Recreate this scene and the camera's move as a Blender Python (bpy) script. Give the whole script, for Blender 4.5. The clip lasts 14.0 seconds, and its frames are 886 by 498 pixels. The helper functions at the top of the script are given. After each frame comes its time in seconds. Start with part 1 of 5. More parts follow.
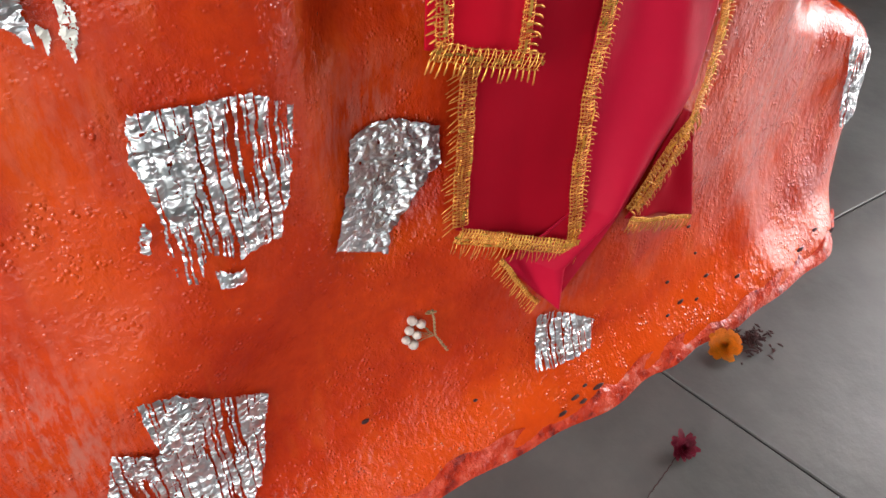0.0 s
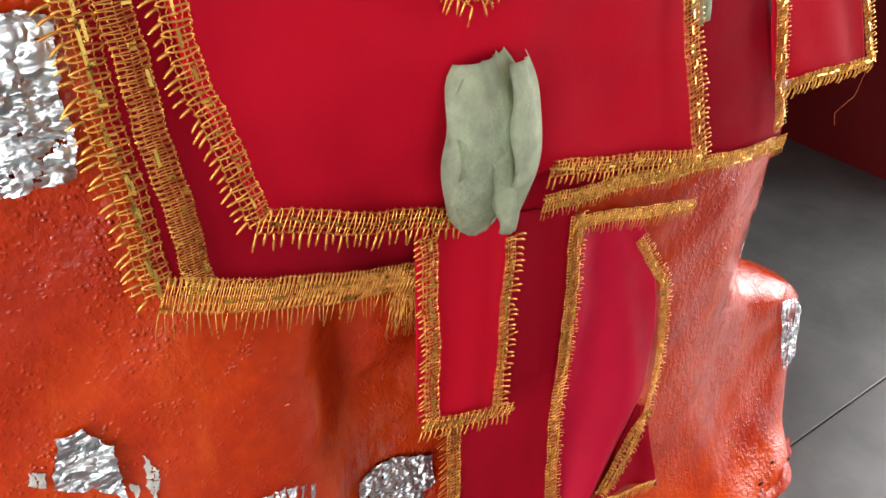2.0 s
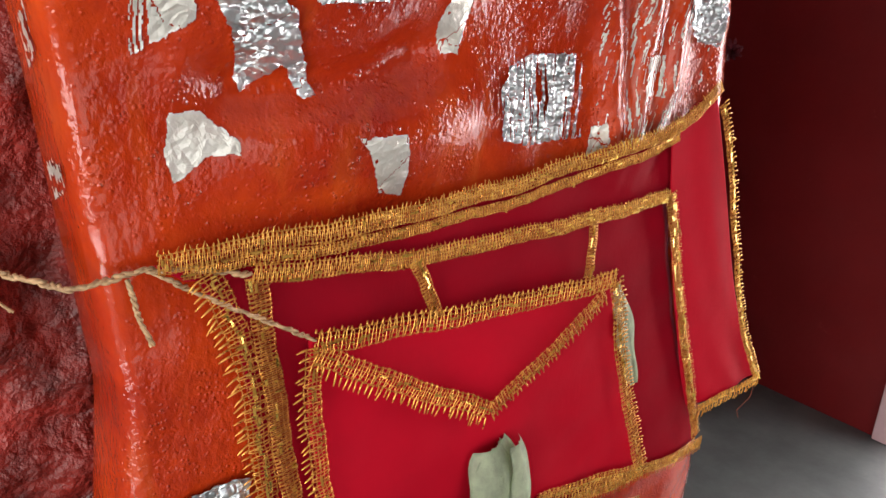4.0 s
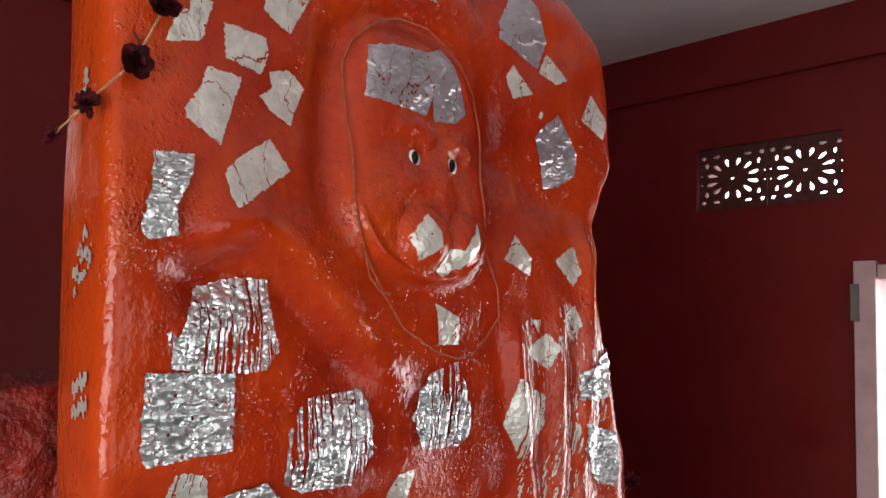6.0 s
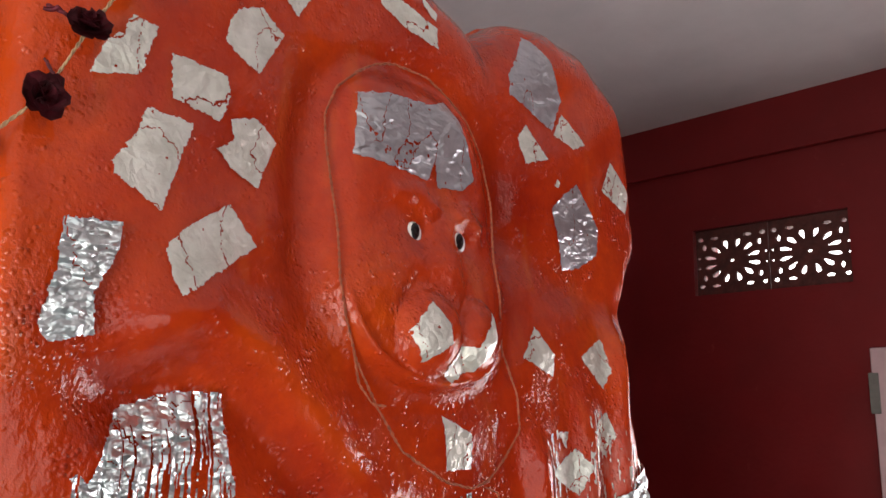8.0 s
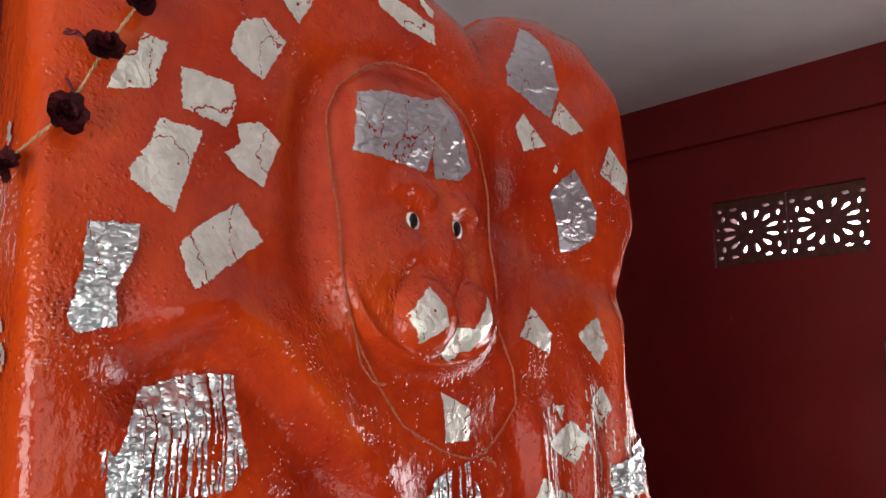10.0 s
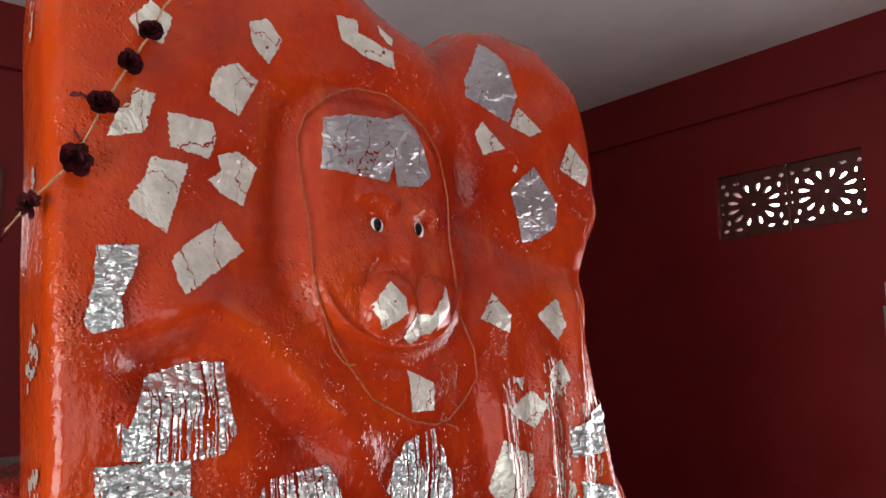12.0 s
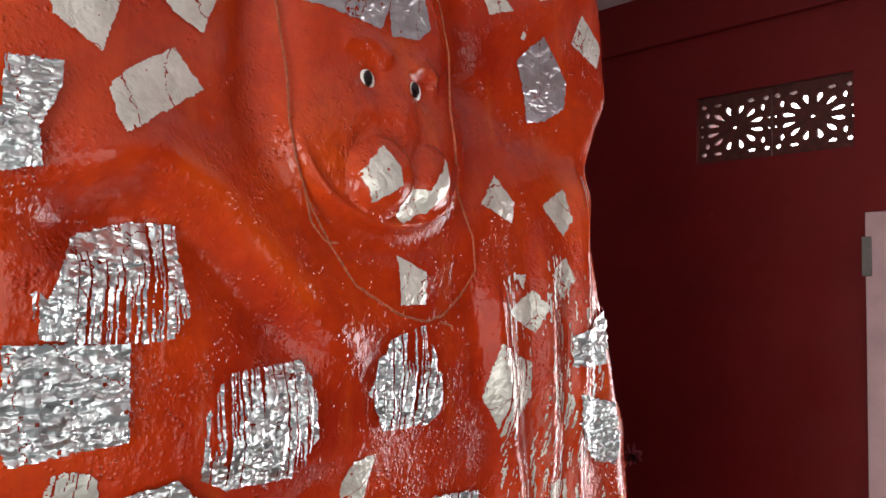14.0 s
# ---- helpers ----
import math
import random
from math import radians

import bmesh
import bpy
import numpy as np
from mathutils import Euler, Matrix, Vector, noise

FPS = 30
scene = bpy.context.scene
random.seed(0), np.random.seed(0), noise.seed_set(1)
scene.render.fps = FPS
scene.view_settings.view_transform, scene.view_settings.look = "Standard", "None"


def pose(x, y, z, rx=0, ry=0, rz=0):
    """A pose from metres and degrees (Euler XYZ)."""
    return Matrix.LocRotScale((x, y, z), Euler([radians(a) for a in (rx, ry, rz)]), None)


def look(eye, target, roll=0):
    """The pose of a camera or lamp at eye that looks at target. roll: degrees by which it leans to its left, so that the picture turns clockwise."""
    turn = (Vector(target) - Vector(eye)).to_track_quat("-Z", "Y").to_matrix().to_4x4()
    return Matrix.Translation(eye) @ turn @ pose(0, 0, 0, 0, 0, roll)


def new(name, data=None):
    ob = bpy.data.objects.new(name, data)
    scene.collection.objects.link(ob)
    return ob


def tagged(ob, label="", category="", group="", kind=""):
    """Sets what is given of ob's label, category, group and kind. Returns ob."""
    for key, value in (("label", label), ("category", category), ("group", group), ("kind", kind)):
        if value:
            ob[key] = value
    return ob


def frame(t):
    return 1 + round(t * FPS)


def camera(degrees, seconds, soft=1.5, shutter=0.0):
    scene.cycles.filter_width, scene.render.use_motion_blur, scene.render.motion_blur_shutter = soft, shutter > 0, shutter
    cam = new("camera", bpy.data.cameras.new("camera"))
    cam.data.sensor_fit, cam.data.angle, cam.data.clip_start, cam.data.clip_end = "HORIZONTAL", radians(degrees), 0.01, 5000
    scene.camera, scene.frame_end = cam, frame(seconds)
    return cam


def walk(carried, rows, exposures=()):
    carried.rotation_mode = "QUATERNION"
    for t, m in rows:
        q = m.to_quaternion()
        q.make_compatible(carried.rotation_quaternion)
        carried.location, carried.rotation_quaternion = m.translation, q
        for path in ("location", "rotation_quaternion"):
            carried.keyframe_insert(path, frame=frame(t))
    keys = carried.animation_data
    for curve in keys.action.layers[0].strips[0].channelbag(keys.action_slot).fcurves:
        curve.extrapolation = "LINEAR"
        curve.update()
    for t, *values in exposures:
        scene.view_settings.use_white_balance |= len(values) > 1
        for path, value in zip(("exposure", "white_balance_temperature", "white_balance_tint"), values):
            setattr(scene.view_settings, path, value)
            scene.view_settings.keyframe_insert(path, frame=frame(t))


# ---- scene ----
cam = camera(59.3, 14.0)
# seconds, eye, target, roll
PATH = [
    (0, (-0.142, -0.504, 0.863), (0.718, 0.664, -0.514), 4.6),
    (0.5, (-0.148, -0.502, 0.941), (0.748, 0.719, -0.366), 4.3),
    (1, (-0.152, -0.502, 0.992), (0.771, 0.768, -0.247), 3.6),
    (1.5, (-0.143, -0.499, 1.056), (0.813, 0.813, -0.113), 3.0),
    (2, (-0.143, -0.497, 1.145), (0.836, 0.844, 0.030), 1.7),
    (2.5, (-0.159, -0.494, 1.238), (0.871, 0.880, 0.213), 0.8),
    (2.7, (-0.173, -0.497, 1.259), (0.888, 0.887, 0.280), 0.2),
    (4.8, (-0.409, -0.675, 1.573), (0.848, 0.798, 1.074), 1.8),
    (5, (-0.421, -0.693, 1.578), (0.851, 0.794, 1.164), 1.1),
    (5.5, (-0.449, -0.725, 1.601), (0.876, 0.774, 1.570), 1.3),
    (6, (-0.464, -0.741, 1.616), (0.896, 0.712, 1.813), 2.1),
    (6.5, (-0.466, -0.742, 1.618), (0.905, 0.691, 1.878), 2.0),
    (7, (-0.448, -0.706, 1.629), (0.916, 0.724, 1.939), 1.5),
    (7.5, (-0.410, -0.652, 1.641), (0.945, 0.768, 2.026), 1.9),
    (8, (-0.352, -0.572, 1.646), (1.027, 0.815, 2.061), 1.5),
    (8.2, (-0.338, -0.541, 1.648), (1.055, 0.831, 2.068), 1.2),
    (10.3, (-0.374, -0.665, 1.653), (0.933, 0.815, 1.974), 0.8),
    (10.5, (-0.377, -0.686, 1.652), (0.890, 0.829, 1.968), 1.0),
    (11, (-0.374, -0.746, 1.654), (0.796, 0.851, 1.936), 1.0),
    (11.5, (-0.377, -0.780, 1.651), (0.826, 0.791, 1.942), -0.5),
    (12, (-0.388, -0.804, 1.649), (0.876, 0.717, 1.944), -1.3),
    (12.5, (-0.394, -0.795, 1.649), (0.869, 0.727, 1.947), -1.8),
    (13, (-0.386, -0.764, 1.644), (0.898, 0.741, 1.942), -1.3),
    (13.5, (-0.364, -0.720, 1.632), (0.978, 0.745, 1.865), 0.4),
    (14, (-0.322, -0.641, 1.605), (1.053, 0.807, 1.720), 1.0),
]
EXPOSURE = [(0, 0.26), (1.5, 0.27), (2.7, 0.22), (4.8, -0.18), (5.5, -0.36), (6.5, -0.38), (7.5, -0.27), (11, -0.22), (14, -0.2)]
walk(cam, [(t, look(eye, target, roll)) for t, eye, target, roll in PATH], EXPOSURE)

# ---- light ----
world = bpy.data.worlds.new("world")
scene.world = world
world.use_nodes = True
sky = world.node_tree.nodes.new("ShaderNodeTexSky")
sky.sky_type, sky.sun_disc = "NISHITA", False
sky.sun_elevation, sky.sun_rotation = radians(50), radians(140)
world.node_tree.nodes["Background"].inputs["Strength"].default_value = 0.12
world.node_tree.links.new(sky.outputs["Color"], world.node_tree.nodes["Background"].inputs["Color"])


def window_light(name, m, width, height, power, colour):
    lamp = bpy.data.lights.new(name, "AREA")
    lamp.shape, lamp.size, lamp.size_y, lamp.energy, lamp.color = "RECTANGLE", width, height, power, colour
    ob = new(name, lamp)
    ob.matrix_world = m
    return ob


# daylight through the side door and an assumed open front behind the visitor
window_light("front_daylight", pose(-0.9, -2.98, 1.2, 90, 0, 0), 2.4, 2.2, 25, (1.0, 0.96, 0.91))
# key light from the left, added in a west doorway that is never seen
window_light("west_key", pose(-2.58, -1.2, 0.95, 90, 0, -90), 1.7, 1.8, 79, (1.0, 0.97, 0.92))
window_light("side_daylight", pose(2.30, -0.44, 0.95, 90, 0, 90), 1.05, 1.7, 19, (1.0, 0.95, 0.97))


# ---- materials ----
class Mat:
    """A small builder for node materials."""

    def __init__(self, name):
        self.m = bpy.data.materials.new(name)
        self.m.use_nodes = True
        self.t = self.m.node_tree
        self.b = self.t.nodes["Principled BSDF"]
        self.co = self.t.nodes.new("ShaderNodeTexCoord").outputs["Object"]

    def node(self, kind, **kw):
        n = self.t.nodes.new(kind)
        for k, v in kw.items():
            n.inputs[k].default_value = v
        return n

    def link(self, a, b):
        self.t.links.new(a, b)

    def noise(self, scale, detail=4.0, rough=0.55, stretch=None):
        n = self.node("ShaderNodeTexNoise", Scale=scale, Detail=detail, Roughness=rough)
        if stretch:
            mp = self.node("ShaderNodeMapping", Scale=stretch)
            self.link(self.co, mp.inputs["Vector"])
            self.link(mp.outputs["Vector"], n.inputs["Vector"])
        else:
            self.link(self.co, n.inputs["Vector"])
        return n.outputs["Fac"]

    def voronoi(self, scale, feature="F1"):
        n = self.node("ShaderNodeTexVoronoi", Scale=scale)
        n.feature = feature
        self.link(self.co, n.inputs["Vector"])
        return n.outputs["Distance"]

    def ramp(self, fac, stops):
        n = self.t.nodes.new("ShaderNodeValToRGB")
        el = n.color_ramp.elements
        while len(el) < len(stops):
            el.new(0.5)
        for e, (p, c) in zip(el, stops):
            e.position = p
            e.color = (*c, 1) if len(c) == 3 else c
        self.link(fac, n.inputs["Fac"])
        return n.outputs["Color"]

    def mix(self, fac, a, b, mode="MIX"):
        n = self.t.nodes.new("ShaderNodeMix")
        n.data_type, n.blend_type = "RGBA", mode
        if isinstance(fac, (int, float)):
            n.inputs[0].default_value = fac
        else:
            self.link(fac, n.inputs[0])
        for v, i in ((a, 6), (b, 7)):
            if isinstance(v, tuple):
                n.inputs[i].default_value = (*v, 1)
            else:
                self.link(v, n.inputs[i])
        return n.outputs[2]

    def math(self, op, a, b):
        n = self.t.nodes.new("ShaderNodeMath")
        n.operation = op
        for v, i in ((a, 0), (b, 1)):
            if isinstance(v, (int, float)):
                n.inputs[i].default_value = v
            else:
                self.link(v, n.inputs[i])
        return n.outputs[0]

    def span(self, fac, lo, hi, a=0.0, b=1.0):
        n = self.node("ShaderNodeMapRange")
        self.link(fac, n.inputs[0])
        for i, v in zip((1, 2, 3, 4), (lo, hi, a, b)):
            n.inputs[i].default_value = v
        return n.outputs[0]

    def rand(self):
        return self.t.nodes.new("ShaderNodeObjectInfo").outputs["Random"]

    def island(self):
        return self.t.nodes.new("ShaderNodeNewGeometry").outputs["Random Per Island"]

    def set(self, key, v):
        if isinstance(v, (int, float)):
            self.b.inputs[key].default_value = v
        elif isinstance(v, tuple):
            self.b.inputs[key].default_value = (*v, 1)
        else:
            self.link(v, self.b.inputs[key])
        return self

    def bump(self, h, dist, strength=1.0):
        n = self.node("ShaderNodeBump", Strength=strength, Distance=dist)
        self.link(h, n.inputs["Height"])
        if self.b.inputs["Normal"].is_linked:
            self.link(self.b.inputs["Normal"].links[0].from_socket, n.inputs["Normal"])
        self.link(n.outputs["Normal"], self.b.inputs["Normal"])
        return self


def sindoor_paint():
    """Thick vermilion paste, many coats, lumpy and oily."""
    k = Mat("sindoor_paint")
    big = k.noise(5.0, 5.0, 0.6)
    fine = k.noise(70.0, 4.0, 0.65)
    col = k.ramp(big, [(0.3, (0.34, 0.020, 0.005)), (0.46, (0.49, 0.036, 0.006)), (0.60, (0.61, 0.056, 0.007)), (0.78, (0.72, 0.094, 0.008))])
    col = k.mix(k.span(fine, 0.35, 0.75), k.mix(0.35, col, (0.25, 0.012, 0.008)), col)
    orange_mask = k.t.nodes.new("ShaderNodeAttribute")
    orange_mask.attribute_name = "vivid_orange"
    edge = k.math("ADD", orange_mask.outputs["Fac"], k.span(k.noise(16.0, 4.0), 0.3, 0.7, -0.25, 0.25))
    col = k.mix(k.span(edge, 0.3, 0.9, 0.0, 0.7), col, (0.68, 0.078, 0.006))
    run = k.noise(9.0, 3.0, 0.5, (3.0, 3.0, 0.5))
    col = k.mix(k.span(run, 0.58, 0.75, 0, 0.45), col, (0.62, 0.10, 0.014))
    # silver dust rubbed into the paint, plus pale sheen painted on flank and foot
    dust_sheen_attr = k.t.nodes.new("ShaderNodeAttribute")
    dust_sheen_attr.attribute_name = "silver_dust_sheen"
    brush = k.math("MULTIPLY", dust_sheen_attr.outputs["Fac"], k.span(k.noise(60.0, 4.0, 0.6, (2.2, 2.2, 0.5)), 0.42, 0.62))
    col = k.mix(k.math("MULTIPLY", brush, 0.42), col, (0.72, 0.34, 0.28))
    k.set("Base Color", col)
    k.set("Metallic", k.math("MULTIPLY", brush, 0.2))
    k.set("Roughness", k.span(k.noise(24.0, 3.0), 0.3, 0.7, 0.07, 0.20))
    k.set("Specular IOR Level", 0.5)
    rough_patch = k.span(k.noise(7.0, 4.0, 0.6), 0.40, 0.58, 0.25, 1.0)
    k.bump(k.noise(22.0, 3.0, 0.6, (1.3, 1.3, 0.6)), 0.010, 0.2)
    k.bump(k.math("MULTIPLY", k.noise(130.0, 3.0, 0.55, (1.0, 1.0, 0.8)), rough_patch), 0.0026, 0.8)
    pimple = k.math("MULTIPLY", k.span(k.voronoi(190.0), 0.05, 0.45, 1.0, 0.0), k.span(k.noise(45.0, 3.0), 0.44, 0.6))
    k.bump(k.math("MULTIPLY", pimple, rough_patch), 0.0014, 1.0)
    return k.m


def plain(name, colour, rough=0.6, spread=0.12, scale=18.0, bump=0.0, metal=0.0):
    k = Mat(name)
    n = k.noise(scale, 5.0, 0.6)
    dark = tuple(c * (1 - 2 * spread) for c in colour)
    lite = tuple(min(1.0, c * (1 + spread)) for c in colour)
    k.set("Base Color", k.ramp(n, [(0.32, dark), (0.7, lite)])).set("Metallic", metal)
    k.set("Roughness", k.span(k.noise(scale * 3), 0.3, 0.7, max(0.05, rough - 0.12), min(1.0, rough + 0.12)))
    if bump:
        k.bump(k.noise(scale * 5, 4.0), bump, 0.6)
    return k.m


def wall_paint():
    k = Mat("maroon_wall_paint")
    col = k.ramp(k.noise(1.6, 6.0, 0.65), [(0.3, (0.125, 0.0065, 0.007)), (0.7, (0.185, 0.0105, 0.012))])
    col = k.mix(k.span(k.noise(14.0, 5.0, 0.7), 0.66, 0.74, 0, 0.4), col, (0.28, 0.05, 0.04))
    k.set("Base Color", col).set("Specular IOR Level", 0.3).set("Roughness", k.span(k.noise(6.0), 0.3, 0.7, 0.36, 0.55))
    k.bump(k.noise(60.0, 4.0), 0.003, 0.35)
    return k.m


def slate():
    k = Mat("slate_floor")
    a = k.noise(4.0, 6.0, 0.65)
    col = k.ramp(a, [(0.3, (0.058, 0.066, 0.064)), (0.55, (0.098, 0.108, 0.104)), (0.75, (0.14, 0.148, 0.14))])
    n = k.node("ShaderNodeMath")
    n.operation = "MULTIPLY_ADD"
    k.link(k.rand(), n.inputs[0])
    n.inputs[1].default_value, n.inputs[2].default_value = 0.35, 0.82
    hsv = k.node("ShaderNodeHueSaturation")
    k.link(n.outputs[0], hsv.inputs["Value"])
    k.link(col, hsv.inputs["Color"])
    k.set("Base Color", hsv.outputs["Color"]).set("Roughness", k.span(k.noise(9.0, 5.0), 0.3, 0.7, 0.30, 0.5))
    k.bump(k.noise(25.0, 5.0, 0.6), 0.003, 0.35)
    return k.m


def crease(k, scale, depth, strength=1.0, stretch=(1.0, 1.0, 1.0)):
    """Sharp facets of crumpled foil."""
    warp = k.node("ShaderNodeTexNoise", Scale=scale * 0.5, Detail=2.0)
    k.link(k.co, warp.inputs["Vector"])
    shift = k.t.nodes.new("ShaderNodeVectorMath")
    shift.operation = "MULTIPLY_ADD"
    k.link(warp.outputs["Color"], shift.inputs[0])
    shift.inputs[1].default_value = (1.6 / scale,) * 3
    k.link(k.co, shift.inputs[2])
    mp = k.node("ShaderNodeMapping", Scale=stretch, Rotation=(0.5, 0.4, 0.3))
    k.link(shift.outputs[0], mp.inputs["Vector"])
    v = k.node("ShaderNodeTexVoronoi", Scale=scale)
    v.distance = "MANHATTAN"
    k.link(mp.outputs["Vector"], v.inputs["Vector"])
    k.bump(v.outputs["Distance"], depth, strength)


def foil_metal(name, dark, light, rough, depth):
    """Crinkled silver leaf, pressed onto the wet paint."""
    k = Mat(name)
    k.set("Base Color", k.ramp(k.noise(60.0), [(0.3, dark), (0.7, light)])).set("Metallic", 0.95)
    k.set("Roughness", k.span(k.noise(40.0), 0.3, 0.7, rough, rough + 0.14))
    for scale, d, stretch in ((14.0, 0.013, (1.2, 1.2, 2.0)), (30.0, 0.003, (1.0, 1.0, 1.3))):
        line = k.math("ABSOLUTE", k.math("SUBTRACT", k.noise(scale, 3.0, 0.55, stretch), 0.5), 0.0)
        k.bump(k.span(line, 0.0, 0.09), d * depth, 0.6)
    crease(k, 55.0, 0.0008 * depth)
    return k.m


def leaf_metal():
    """Old silver leaf, dull and flat."""
    k = Mat("dull_silver_leaf")
    k.set("Base Color", k.ramp(k.noise(45.0, 5.0), [(0.35, (0.76, 0.75, 0.67)), (0.65, (0.95, 0.94, 0.87))])).set("Metallic", 0.65)
    k.set("Roughness", k.span(k.noise(80.0), 0.3, 0.7, 0.36, 0.55))
    k.bump(k.noise(75.0, 3.0), 0.002, 0.7)
    crease(k, 90.0, 0.0012)
    return k.m


def satin(name, colour, rough=0.75, gloss=0.04):
    k = Mat(name)
    weave = k.noise(420.0, 2.0, 0.5, (1, 1, 0.15))
    col = k.mix(k.span(k.noise(7.0, 4.0), 0.3, 0.7, 0, 0.5), colour, tuple(c * 0.7 for c in colour))
    k.set("Base Color", col).set("Roughness", rough).set("Specular IOR Level", gloss)
    k.bump(weave, 0.0004, 0.5)
    k.bump(k.noise(10.0, 2.0), 0.01, 0.3)
    return k.m


def gold_thread():
    k = Mat("gold_zari")
    k.set("Base Color", k.ramp(k.noise(120.0), [(0.3, (0.52, 0.20, 0.03)), (0.65, (0.98, 0.56, 0.13))])).set("Metallic", 0.75)
    k.set("Roughness", k.span(k.noise(200.0), 0.3, 0.7, 0.22, 0.46))
    return k.m


PAINT = sindoor_paint()
FOIL = foil_metal("silver_foil", (0.76, 0.83, 0.85), (0.92, 0.97, 0.98), 0.30, 1.0)
# duller leaf; the ceiling's grey reflection is put into its base colour
GREY = foil_metal("leaf_with_ceiling_grey", (0.52, 0.52, 0.56), (0.70, 0.70, 0.74), 0.34, 0.22)
LEAF = leaf_metal()
WALL, SLATE = wall_paint(), slate()
RED, WINE = satin("crimson_satin", (0.52, 0.006, 0.022)), satin("wine_satin", (0.32, 0.004, 0.015))
PINK = satin("rose_satin", (0.48, 0.008, 0.036), 0.5, 0.09)
GOLD = gold_thread()
SEQUIN = plain("gold_sequin", (1.0, 0.68, 0.16), 0.32, 0.05, 60.0, 0.0, 1.0)
CEILING = plain("ceiling_distemper", (0.72, 0.67, 0.68), 0.8, 0.06, 2.5, 0.002)
GROUT = plain("dark_joint", (0.03, 0.028, 0.026), 0.9, 0.2, 40.0)
GRILLE = plain("cement_grille", (0.10, 0.025, 0.02), 0.8, 0.2, 30.0, 0.002)
MASON = plain("rough_red_masonry", (0.27, 0.022, 0.015), 0.45, 0.46, 11.0, 0.03)
SLAB = plain("grey_stone_slab", (0.20, 0.19, 0.17), 0.6, 0.2, 8.0, 0.004)
DOORPAINT = plain("pinkish_door_paint", (0.62, 0.42, 0.44), 0.45, 0.08, 10.0)
EYEWHITE = plain("enamel_white", (0.88, 0.86, 0.80), 0.35, 0.06, 60.0)
EYEDARK = plain("black_lacquer", (0.012, 0.010, 0.010), 0.25, 0.1, 60.0)
GREEN = plain("withered_leaf", (0.62, 0.70, 0.50), 0.55, 0.13, 45.0, 0.002)
TWINE = plain("cotton_twine", (0.58, 0.38, 0.20), 0.8, 0.25, 120.0)
THREAD = plain("vermilion_thread", (0.47, 0.12, 0.05), 0.7, 0.25, 150.0)
DRYROSE = plain("dried_rose", (0.135, 0.009, 0.02), 0.65, 0.3, 90.0)
ROSE = plain("crimson_petal", (0.24, 0.006, 0.035), 0.55, 0.25, 90.0)
MARIGOLD = plain("marigold_petal", (0.85, 0.30, 0.01), 0.55, 0.15, 90.0)
BERRY = plain("pale_berry", (0.62, 0.56, 0.50), 0.5, 0.2, 130.0)
STEM = plain("dry_stem", (0.36, 0.22, 0.10), 0.75, 0.2, 120.0)
SOOT = plain("dark_residue", (0.045, 0.012, 0.012), 0.7, 0.3, 120.0)


def daylight_card():
    m = bpy.data.materials.new("overexposed_daylight")
    m.use_nodes = True
    b = m.node_tree.nodes["Principled BSDF"]
    b.inputs["Base Color"].default_value = (0.8, 0.8, 0.8, 1)
    b.inputs["Emission Color"].default_value = (1.0, 0.98, 0.98, 1)
    b.inputs["Emission Strength"].default_value = 5.0
    return m


DAY = daylight_card()


def crust_paint():
    """Paint skin with silver flecks and dirt along the foot."""
    k = Mat("paint_crust")
    col = k.ramp(k.noise(38.0, 4.0, 0.6), [(0.3, (0.12, 0.012, 0.012)), (0.45, (0.46, 0.035, 0.012)), (0.6, (0.58, 0.08, 0.04)), (0.72, (0.66, 0.30, 0.26))])
    k.set("Base Color", col).set("Roughness", k.span(k.noise(60.0), 0.3, 0.7, 0.14, 0.4))
    k.bump(k.noise(55.0, 3.0), 0.006, 0.8)
    k.bump(k.noise(190.0, 2.0), 0.002, 0.7)
    return k.m


CRUST = crust_paint()


# ---- mesh helpers ----
def part(name, bm, material, parent=None, label="", smooth=False):
    """Links a bmesh as one mesh object, under a thing or a part."""
    me = bpy.data.meshes.new(name)
    if smooth:
        for f in bm.faces:
            f.smooth = True
    bm.to_mesh(me)
    bm.free()
    for m in material if isinstance(material, (list, tuple)) else (material,):
        me.materials.append(m)
    ob = new(name, me)
    if parent:
        ob.parent = parent
    if label:
        ob["label"] = label
    return ob


def raw(name, verts, faces, material, parent=None, smooth=False):
    me = bpy.data.meshes.new(name)
    me.from_pydata([tuple(v) for v in verts], [], faces)
    if smooth:
        me.polygons.foreach_set("use_smooth", [True] * len(me.polygons))
    for m in material if isinstance(material, (list, tuple)) else (material,):
        me.materials.append(m)
    ob = new(name, me)
    if parent:
        ob.parent = parent
    return ob


def box(bm, lo, hi, bevel=0.0, mi=0):
    m = Matrix.LocRotScale([(a + b) / 2 for a, b in zip(lo, hi)], None, [b - a for a, b in zip(lo, hi)])
    made = bmesh.ops.create_cube(bm, size=1.0, matrix=m)
    fs = {f for v in made["verts"] for f in v.link_faces}
    for f in fs:
        f.material_index = mi
    if bevel:
        bmesh.ops.bevel(bm, geom=list({e for f in fs for e in f.edges}), offset=bevel, segments=2, profile=0.5, affect="EDGES")


def boxes(*spans, bevel=0.0):
    bm = bmesh.new()
    for lo, hi in spans:
        box(bm, lo, hi, bevel)
    return bm


